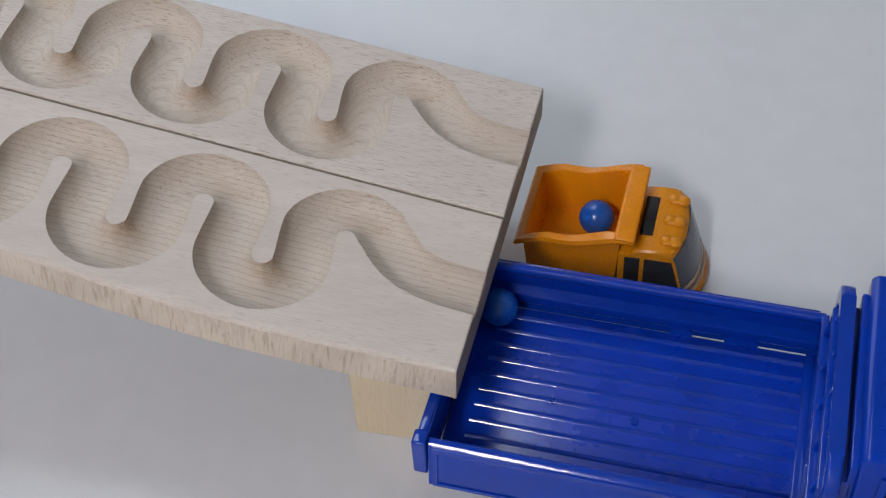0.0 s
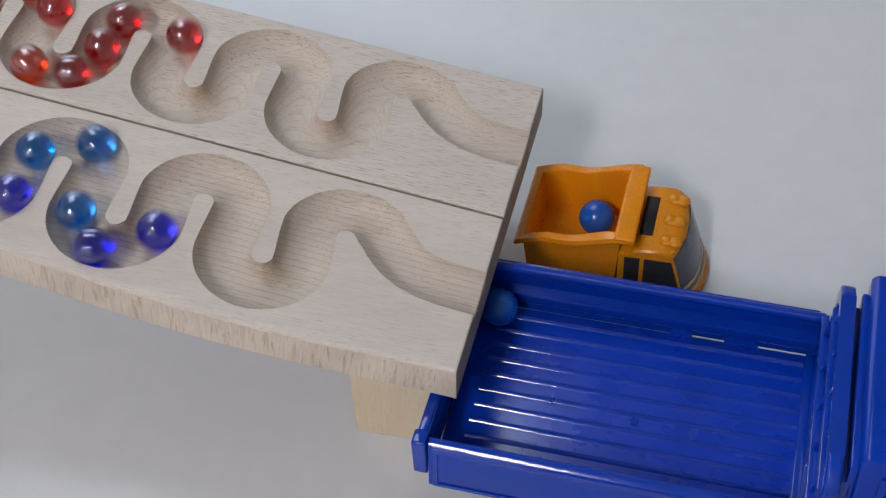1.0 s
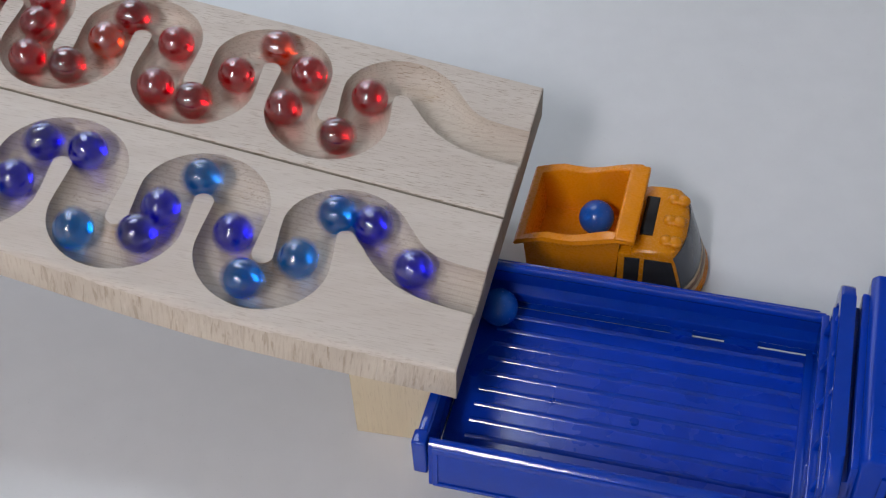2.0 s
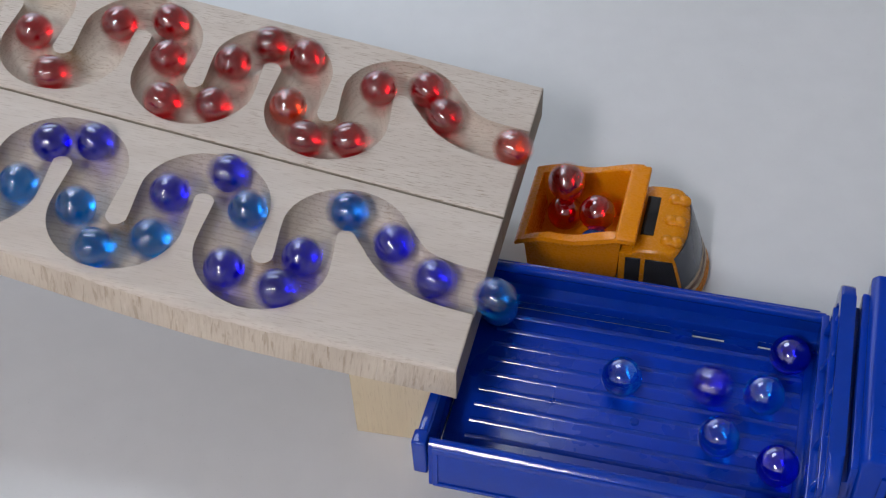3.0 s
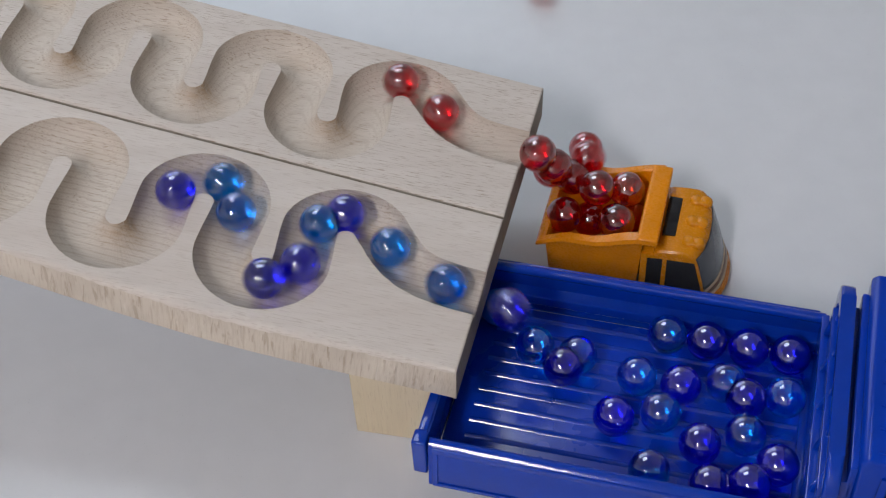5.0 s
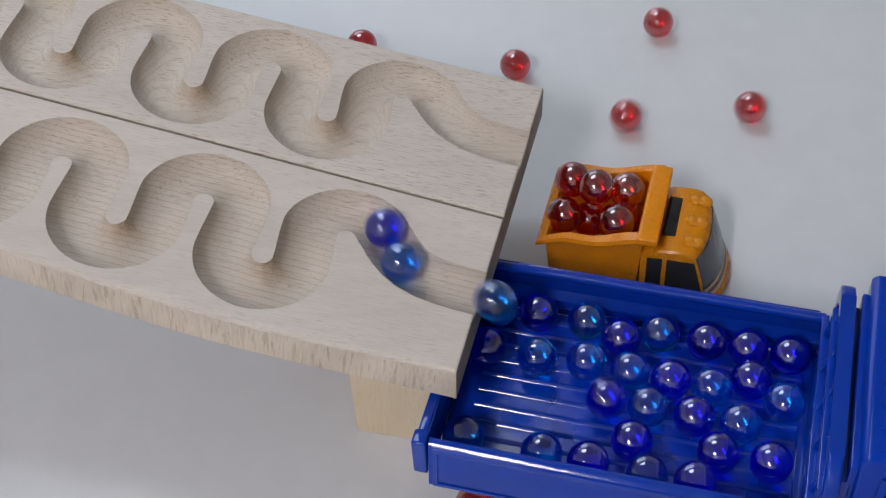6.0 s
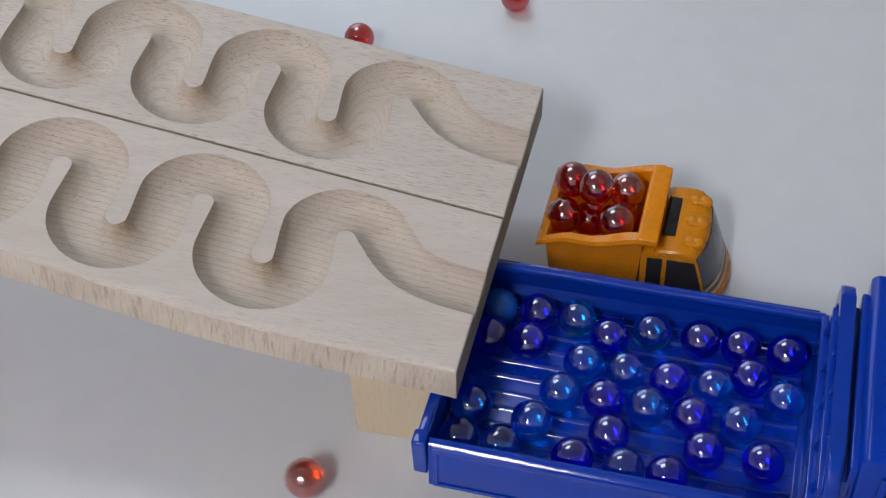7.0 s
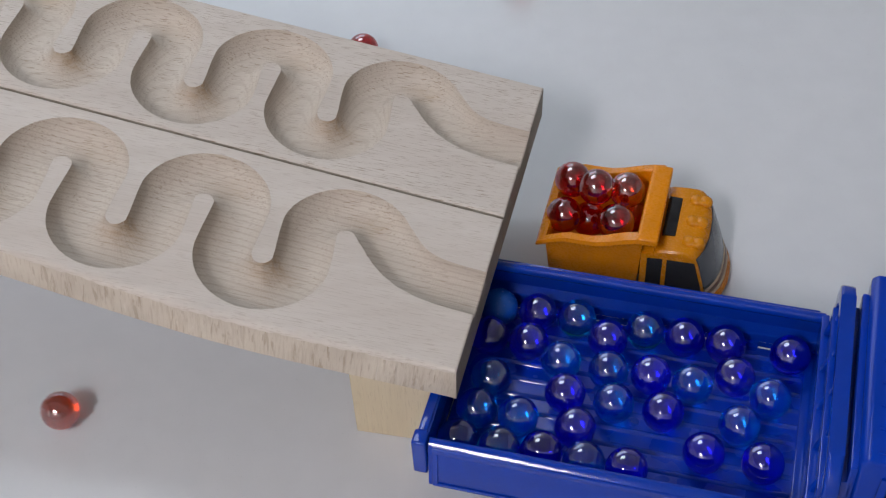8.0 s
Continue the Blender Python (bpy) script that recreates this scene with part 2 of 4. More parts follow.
def build_room():
    x0, x1, y0, y1, z0, z1 = -2400, 2300, -1900, 2200, -750, 1900
    structure("floor", boxed(x0, x1, y0, y1, z0 - 60, z0), FLOOR, "brown wooden floor of the room")
    structure("ceiling", boxed(x0, x1, y0, y1, z1, z1 + 60), CEILING, "plain white painted ceiling of the room")
    structure("wall_west", boxed(x0 - 100, x0, y0 - 100, y1 + 100, z0 - 60, z1 + 60), WALL, "plain off-white painted room wall")
    structure("wall_east", boxed(x1, x1 + 100, y0 - 100, y1 + 100, z0 - 60, z1 + 60), WALL, "plain off-white painted room wall")
    structure("wall_south", boxed(x0, x1, y0 - 100, y0, z0 - 60, z1 + 60), WALL, "plain off-white painted room wall")
    wx, wy, wz, ww, wh = [1000 * a for a in WINDOW]
    bm = bmesh.new()
    box(bm, x0, wx - ww / 2, y1, y1 + 100, z0 - 60, z1 + 60)
    box(bm, wx + ww / 2, x1, y1, y1 + 100, z0 - 60, z1 + 60)
    box(bm, wx - ww / 2, wx + ww / 2, y1, y1 + 100, z0 - 60, wz - wh / 2)
    box(bm, wx - ww / 2, wx + ww / 2, y1, y1 + 100, wz + wh / 2, z1 + 60)
    structure("wall_north", bm, WALL, "off-white painted wall with a window opening")
    # the wooden frame of the window, round the opening
    win = tagged(new("window_1"), "white framed window letting in daylight", kind="structure")
    a, b, c, d = wx - ww / 2, wx + ww / 2, wz - wh / 2, wz + wh / 2
    for bits in ((a - 30, b + 30, c - 30, c), (a - 30, b + 30, d, d + 30), (a - 30, a, c, d), (b, b + 30, c, d)):
        part("window_frame", boxed(bits[0], bits[1], y1 - 15, y1 - 2, bits[2], bits[3], 2), CEILING, win)
    # the two ceiling lamps
    for which in (LAMP, SPOT_LAMP):
        lx, ly, lz, lw, ld = [1000 * a for a in which]
        lamp = thing("ceiling_lamp", place(lx, ly, lz), "white rectangular panel lamp fixed to the ceiling", "lamp", "ceiling lamps")
        bm = bmesh.new()
        for bits in ((-lw / 2 - 20, lw / 2 + 20, -ld / 2 - 20, -ld / 2), (-lw / 2 - 20, lw / 2 + 20, ld / 2, ld / 2 + 20),
                     (-lw / 2 - 20, -lw / 2, -ld / 2, ld / 2), (lw / 2, lw / 2 + 20, -ld / 2, ld / 2)):
            box(bm, *bits, -40, 0)
        part("frame", bm, CEILING, lamp)
    # the table
    top = boxed(-1000, 1000, -120, 1250, -28, 0, 3)
    table = thing("table", place(0, 0, 0), "white matt laminate table under the toys", "table")
    part("tabletop", top, TABLE, table)
    for lx in (-930, 930):
        for ly in (-50, 1180):
            part("leg", boxed(lx - 25, lx + 25, ly - 25, ly + 25, -750, -28, 2), GREY, table)


build_room()

# ---- the two grooved boards ----
BOARD = place(49.24, 464.65, 66.61, 0) @ Matrix.Rotation(radians(-16.75), 4, "Z") @ Matrix.Rotation(radians(8.94), 4, "Y") @ Matrix.Rotation(radians(0.43), 4, "X")
BOARD_LONG, BOARD_WIDE, BOARD_THICK = 640.0, 82.0, 16.6
GROOVE_HALF, GROOVE_DEEP = 11.2, 8.6
GROOVE_ROUND = (GROOVE_HALF ** 2 + GROOVE_DEEP ** 2) / (2 * GROOVE_DEEP)
END_LEAN = 1.9      # the sawn outlet end leans out towards its foot


def groove_z(d):
    """The groove's floor at d millimetres from its middle: a round section, steepened towards the rim."""
    d = np.minimum(np.abs(d), GROOVE_HALF)
    arc = GROOVE_ROUND - GROOVE_DEEP - np.sqrt(np.maximum(GROOVE_ROUND ** 2 - d ** 2, 0))
    oval = -GROOVE_DEEP * np.sqrt(np.maximum(1 - (d / GROOVE_HALF) ** 2, 0))
    return 0.45 * arc + 0.55 * oval


def groove_line(bends=11):
    """The groove's centre line on the far board, a point every millimetre, from 6 mm past the outlet upstream."""
    pts = [(6, -41), (0, -41), (-8, -41), (-15, -40.8), (-21, -40.2), (-27, -38.4), (-32, -35.8), (-36, -32.4), (-39.5, -28.5), (-42.5, -24.5)]
    for k in range(bends):
        xt, xb = -57 - 60 * k + (1 if k else 0), -85 - 59.8 * k
        for a in range(0 if k else 25, 181, 9):
            pts.append((xt + 15.5 * math.cos(radians(a)), -31.7 + 15.5 * math.sin(radians(a))))
        for a in range(0, 181, 9):
            pts.append((xb + 15.8 * math.cos(radians(a)), -49.0 - 15.7 * math.sin(radians(a))))
    p = np.array(pts, float)
    p[1:-1] = 0.25 * p[:-2] + 0.5 * p[1:-1] + 0.25 * p[2:]
    d = np.r_[0, np.cumsum(np.hypot(*np.diff(p, axis=0).T))]
    s = np.arange(0, d[-1], 1.0)
    return np.c_[np.interp(s, d, p[:, 0]), np.interp(s, d, p[:, 1])]


LINE = groove_line()
LINE[:, 1] -= 1.2 * np.clip((-49 - LINE[:, 1]) / 15.7, 0, 1)      # the near bends are a little longer than round


def build_board(name, shift, label, side, milled):
    """A beech slab whose top is cut by a round-bottomed winding groove; the grid is drawn to the groove's rim."""
    step = 0.45
    xs = np.r_[np.arange(-BOARD_LONG, -262, 1.6), np.linspace(-261.5, 0, 582)]
    nx, ny = len(xs), int(BOARD_WIDE / step) + 1
    x, y = np.meshgrid(xs, np.linspace(-BOARD_WIDE, 0, ny), indexing="ij")
    xy = np.c_[x.ravel(), y.ravel()]
    line = np.r_[LINE]
    dist = np.full(len(xy), 99.0)
    near = np.zeros((len(xy), 2))
    run = np.zeros(len(xy))
    for i0 in range(0, len(line) - 1):
        a, b = line[i0], line[i0 + 1]
        # only the grid points round this short piece of the line
        i_lo = int(np.searchsorted(xs, min(a[0], b[0]) - 13))
        i_hi = int(np.searchsorted(xs, max(a[0], b[0]) + 13))
        if i_hi <= i_lo:
            continue
        sl = slice(i_lo * ny, i_hi * ny)
        q = xy[sl]
        ab = b - a
        u = np.clip(((q - a) @ ab) / (ab @ ab), 0, 1)
        c = a + u[:, None] * ab
        d = np.hypot(*(q - c).T)
        closer = d < dist[sl]
        dist[sl] = np.where(closer, d, dist[sl])
        near[sl] = np.where(closer[:, None], c, near[sl])
        run[sl] = np.where(closer, i0 + u, run[sl])
    # draw the nearest grid points onto the rim, but not those of the slab's own border
    border = ((xy[:, 0] < -BOARD_LONG + 1e-6) | (xy[:, 0] > -1e-6) | (xy[:, 1] < -BOARD_WIDE + 1e-6) | (xy[:, 1] > -1e-6))
    snap = (np.abs(dist - GROOVE_HALF) < 0.62 * step) & ~border
    away = (xy - near) / np.maximum(dist, 1e-6)[:, None]
    xy[snap] = near[snap] + away[snap] * GROOVE_HALF
    dist[snap] = GROOVE_HALF
    z = np.where(dist < GROOVE_HALF, groove_z(dist), 0.0)
    z = z - 0.5 * border      # eased arris
    if side is EDGE:
        # the torn near arris is worn round, unevenly
        inset = xy[:, 1] + BOARD_WIDE
        wear = 3.0 + 1.1 * np.sin(xy[:, 0] * 0.31) * np.sin(xy[:, 0] * 0.083 + 1) + 0.5 * np.sin(xy[:, 0] * 1.13)
        reach = np.clip(1 - inset / wear, 0, 1)
        z = z - 0.62 * wear * (1 - np.sqrt(1 - np.minimum(reach, 0.98) ** 2))
    else:
        # the planed board's edge along the joint is eased round
        reach = np.clip(1 - (xy[:, 1] + BOARD_WIDE) / 1.9, 0, 0.96)
        z = z - 1.9 * (1 - np.sqrt(1 - reach ** 2))
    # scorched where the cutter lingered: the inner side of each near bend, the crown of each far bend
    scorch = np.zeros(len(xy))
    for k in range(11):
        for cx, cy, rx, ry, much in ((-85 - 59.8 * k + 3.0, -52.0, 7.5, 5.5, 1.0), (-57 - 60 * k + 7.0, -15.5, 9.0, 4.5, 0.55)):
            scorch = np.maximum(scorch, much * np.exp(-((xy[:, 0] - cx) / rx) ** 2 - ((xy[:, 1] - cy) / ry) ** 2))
    if side is EDGE:
        # the near edge follows the log, gently bowed
        bow = 0.4 - 2.2 * np.cos(2 * np.pi * (xy[:, 0] + 92) / 235)
        xy[:, 1] += bow * np.clip((-xy[:, 1] - 76.5) / 5.5, 0, 1)
    verts = np.c_[xy, z]
    idx = np.arange(nx * ny).reshape(nx, ny)
    top = np.stack([idx[:-1, :-1], idx[1:, :-1], idx[1:, 1:], idx[:-1, 1:]], -1).reshape(-1, 4)
    faces = top.tolist()
    ring = list(idx[:, 0]) + list(idx[-1, 1:]) + list(idx[-2::-1, -1]) + list(idx[0, -2:0:-1])
    low0 = len(verts)
    foot = verts[ring].copy()
    foot[:, 2] = -BOARD_THICK
    foot[:, 0] += END_LEAN * (foot[:, 0] > -1e-6)
    verts = np.r_[verts, foot] * 0.001
    n = len(ring)
    sides = [(ring[(i + 1) % n], ring[i], low0 + i, low0 + (i + 1) % n) for i in range(n)]
    faces += sides + [tuple(range(low0 + n - 1, low0 - 1, -1))]
    me = bpy.data.meshes.new(name)
    me.from_pydata(verts.tolist(), [], faces)
    me.materials.append(BEECH_PLAIN if side is EDGE else BEECH)
    me.materials.append(side)
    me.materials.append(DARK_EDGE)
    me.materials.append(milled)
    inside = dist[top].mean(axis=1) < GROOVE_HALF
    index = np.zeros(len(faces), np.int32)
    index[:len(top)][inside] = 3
    me.polygons.foreach_set("material_index", index)
    pad = np.zeros(n)
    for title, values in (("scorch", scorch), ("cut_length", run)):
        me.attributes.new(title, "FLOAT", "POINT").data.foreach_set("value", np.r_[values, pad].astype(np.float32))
    # ends, back and underside get the darkened beech, with the ends' shade in it
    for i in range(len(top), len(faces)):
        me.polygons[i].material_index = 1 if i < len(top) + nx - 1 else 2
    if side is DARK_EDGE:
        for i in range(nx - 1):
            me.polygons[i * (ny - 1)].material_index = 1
    me.shade_smooth()
    me.set_sharp_from_angle(angle=radians(50))
    me.update()
    ob = new(name, me)
    ob.matrix_world = BOARD @ place(0, shift, 0)
    return tagged(ob, label, "marble track", "grooved track boards")


build_board("grooved_board", 0, "pale beech board with a winding marble groove, clean planed edge", DARK_EDGE, FAR_CUT)
build_board("grooved_board", -83.0, "pale beech board with a winding groove and torn sawn edge", EDGE, NEAR_CUT)


def build_block(x, y, turn, long, deep, low, name="wooden_block"):
    """An upright block whose top is cut to the boards' slope."""
    m = place(x, y, 0, turn)
    under = []
    for u, v in ((0, 0), (long, 0), (long, deep), (0, deep)):
        p = m @ Vector((u / 1000, v / 1000, 0))
        n = BOARD.to_3x3() @ Vector((0, 0, 1))
        o = BOARD @ Vector((0, 0, -BOARD_THICK / 1000 - 0.0002))
        under.append(1000 * (o.z - (n.x * (p.x - o.x) + n.y * (p.y - o.y)) / n.z))
    bm = bmesh.new()
    lo = [bm.verts.new((u, v, 0)) for u, v in ((0, 0), (long, 0), (long, deep), (0, deep))]
    hi = [bm.verts.new((u, v, h)) for (u, v), h in zip(((0, 0), (long, 0), (long, deep), (0, deep)), under)]
    bm.faces.new(lo[::-1])
    bm.faces.new(hi)
    for i in range(4):
        bm.faces.new((lo[i], lo[(i + 1) % 4], hi[(i + 1) % 4], hi[i]))
    bmesh.ops.bevel(bm, geom=[e for e in bm.edges], offset=0.5, segments=2, affect="EDGES")
    ob = part(name, bm, BLOCK)
    ob.matrix_world = m
    return tagged(ob, low, "wood block", "blocks under the boards")


build_block(-40.2, 332.5, -14.3, 34, 110, "plain beech block propping up the lower board end")
build_block(-535.0, 500.0, -16.75, 40, 110, "tall beech block propping up the upper board end")


# ---- the large blue toy truck ----
TRUCK = place(-15.3, 292.37, 0, -17.4)


def build_blue_truck():
    t = thing("tipper_truck", TRUCK, "large glossy blue plastic toy truck with open ribbed bed", "toy truck")
    bed = part("bed_floor", boxed(5, 141, 5.6, 91.4, 20.5, 23.8, 0.4), BLUE_SCUFFED, t, "blue plastic bed floor with long raised ribs")
    for k in range(10):
        y = 15.3 + 7.9 * k
        bm = bmesh.new()
        prism(bm, [(y - 1.5, 23.7), (y - 1.08, 24.09), (y - 0.63, 24.42), (y - 0.23, 24.65), (y + 0.15, 24.72), (y + 0.45, 24.55), (y + 0.7, 23.7)], 13, 137, "x")
        part("rib", bm, BLUE, bed, smooth=24)
    bm = bmesh.new()
    bmesh.ops.create_uvsphere(bm, u_segments=12, v_segments=8, radius=1.1, matrix=Matrix.Translation((42.9, 46.2, 24.5)))
    part("mould_nub", bm, BLUE, bed, smooth=60)
    part("mould_mark", disc(bmesh.new(), 75.9, 43.3, 24.1, 1.9, 1.2, "z", 20, 0.4), BLUE, bed)
    # long side walls: a folded section with a rounded rim, a ledge and a slotted foot
    for side, sgn in ((0, 1), (97, -1)):
        def f(a):
            return side + sgn * a
        bm = bmesh.new()
        prism(bm, [(f(-2.6), 24.5), (f(-0.1), 44.3), (f(0.15), 45.0), (f(0.9), 45.7), (f(1.8), 46.38), (f(2.4), 46.55), (f(3.0), 46.45), (f(3.6), 46.15), (f(4.05), 45.6), (f(4.3), 44.8), (f(4.3), 44.0), (f(3.6), 42.4), (f(2.6), 41.2), (f(0.5), 32.9), (f(5.4), 32.3), (f(5.6), 31.6), (f(4.6), 26.4), (f(2), 26.4)], 5.4, 142, "x")
        wall = part("side_wall", bm, BLUE, t, smooth=22)
        for x0, x1 in ((5.4, 17), (83, 92), (105, 118.5), (140, 142)):
            part("wall_foot", boxed(x0, x1, min(f(2), f(6)), max(f(2), f(6)), 22.5, 26.6), BLUE, wall)
        part("wall_foot", boxed(16.8, 88, min(f(2), f(4.4)), max(f(2), f(4.4)), 22.4, 23.3), BLUE, wall)
        part("wall_foot", boxed(88, 141, min(f(2), f(3.7)), max(f(2), f(3.7)), 22.4, 23.3), BLUE, wall)
        for z0, z1 in ((42.0, 44.8), (24.4, 26.4)):
            lean = 2.4 * (45 - (z0 + z1) / 2) / 20
            part("outer_rib", boxed(7, 140, min(f(-0.8 - lean), f(0.5 - lean)), max(f(-0.8 - lean), f(0.5 - lean)), z0, z1, 0.5), BLUE, wall)
        bm = bmesh.new()
        prism(bm, [(f(-3.2), 25), (f(-0.9), 43), (f(0.6), 43), (f(-1.5), 25)], 7, 9.2, "x", 0.3, 1)
        part("end_rib", bm, BLUE, wall)
        part("hinge_pin", disc(bmesh.new(), 9.5, f(0.8), 22.4, 1.2, 3.0, "z", 14), BLUE, wall)
    # tailgate between two corner posts
    gate = part("tailgate", boxed(-0.2, 4.6, 5.5, 91.5, 24, 46.0, 1.0), BLUE, t)
    part("tailgate_lip", boxed(0.6, 3.8, 5.5, 91.5, 45.8, 46.9, 0.5), BLUE, gate)
    part("tailgate_hinge", boxed(4.4, 7.5, 8, 89, 20.5, 23.0, 0.5), BLUE, gate)
    for y in (-1.2, 91.4):
        bm = bmesh.new()
        box(bm, -0.9, 4.7, y, y + 6.8, 28.5, 47.4, 1.1, 3)
        part("corner_post", bm, BLUE, t, smooth=40)
    # front wall of the bed, the headboard and its gussets
    part("front_wall", boxed(140.6, 143.6, 2, 95, 20, 46.5, 0.7), BLUE, t)
    part("bed_step", boxed(137.6, 140.8, 4.5, 92.5, 22, 25.6, 0.4), BLUE, t)
    bm = bmesh.new()
    def arch(y0, y1, z1, r):
        left = [(y0 + r - r * math.cos(radians(a)), z1 - r + r * math.sin(radians(a))) for a in range(0, 91, 15)]
        return left + [(y0 + y1 - y, z) for y, z in reversed(left)]
    inner = arch(5.2, 91.8, 65.0, 8)
    prism(bm, [(0, 22)] + arch(0, 97, 70, 12) + [(97, 22), (91.8, 22)] + inner[::-1] + [(5.2, 22)], 144.6, 150.2, "x", 1.5, 3)
    head = part("headboard", bm, BLUE, t, smooth=35)
    part("headboard_panel", boxed(146.6, 148.2, 7.5, 89.5, 22, 65.2), BLUE, head)
    for y in (12, 30, 48.5, 67, 85):
        bm = bmesh.new()
        prism(bm, [(141.5, 46.4), (146.8, 46.4), (146.8, 63)], y - 1.1, y + 1.1, "y", 0.3, 1)
        part("gusset", bm, BLUE, head)
        part("strut", boxed(149.0, 153.4, y - 1.3, y + 1.3, 56, 59.5, 0.4), BLUE, head)
    part("deck", boxed(143.4, 156, 2.5, 94.5, 18, 43, 0.8), BLUE, t)
    part("deck_riser", boxed(143.4, 146.9, 6, 91, 42.8, 56, 0.6), BLUE, t)
    part("deck_riser", boxed(150.0, 155.2, 8, 89, 42.8, 60, 0.6), BLUE, t)
    # cab
    bm = bmesh.new()
    prism(bm, [(155.0, 14), (155.0, 71), (157.2, 73.2), (214, 73.2), (224, 68), (233, 40), (236, 14)], 1.5, 95.5, "y", 1.6, 3)

    def lean_in(bm):
        for v in bm.verts:
            if v.co.y < 40 and v.co.z > 40:
                v.co.y += 7.0 * (v.co.z - 40) / 33
        return bm
    lean_in(bm)
    cab = part("cab", bm, BLUE_CAB, t, smooth=40)
    part("cab_back_frame", boxed(152.4, 155.2, 8, 89, 40, 68.5, 1.0), BLUE_CAB, cab)
    for k in range(8):
        y = 13 + 10.2 * k
        part("roof_rib", boxed(160.5, 205, y - 0.7, y + 0.7, 72.9, 73.9, 0.35, segments=1), BLUE_CAB, cab)
    for y in (1.5, 95.5):
        s = -1 if y < 50 else 1
        part("side_window", lean_in(prism(bmesh.new(), [(164, 44), (166, 64), (208, 64), (216, 44)], y - 0.4, y + 0.4, "y", 0.3, 1)), BLACK, cab, "black moulded side window")
        part("window_surround", lean_in(prism(bmesh.new(), [(161, 41), (163, 67), (210, 67), (219, 41), (216, 43), (208.4, 65), (165.4, 65), (163.4, 43)], y - 0.7, y + 0.7, "y")), BLUE_CAB, cab)
    # chassis and wheels
    part("chassis", boxed(12, 228, 30, 67, 9, 19.6, 1.0), GREY, t, "dark grey plastic chassis beam")
    part("side_skirt", boxed(34, 138, 4, 9, 12, 20.5, 0.8), BLUE, t)
    part("side_skirt", boxed(34, 138, 88, 93, 12, 20.5, 0.8), BLUE, t)
    for x in (38, 70, 196):
        for y in (15, 82):
            w = part("wheel", disc(bmesh.new(), x, y, 9.5, 5.5, 12, "y", 24), GREY, t)
            ring = bmesh.new()
            outer = disc(ring, x, y, 9.5, 9.5, 11, "y", 32, 1.4)
            part("tyre", outer, RUBBER, w, "black ribbed rubber tyre", smooth=40)
            part("axle", disc(bmesh.new(), x, 48.5, 9.5, 1.6, 60, "y", 12), GREY, w)


build_blue_truck()


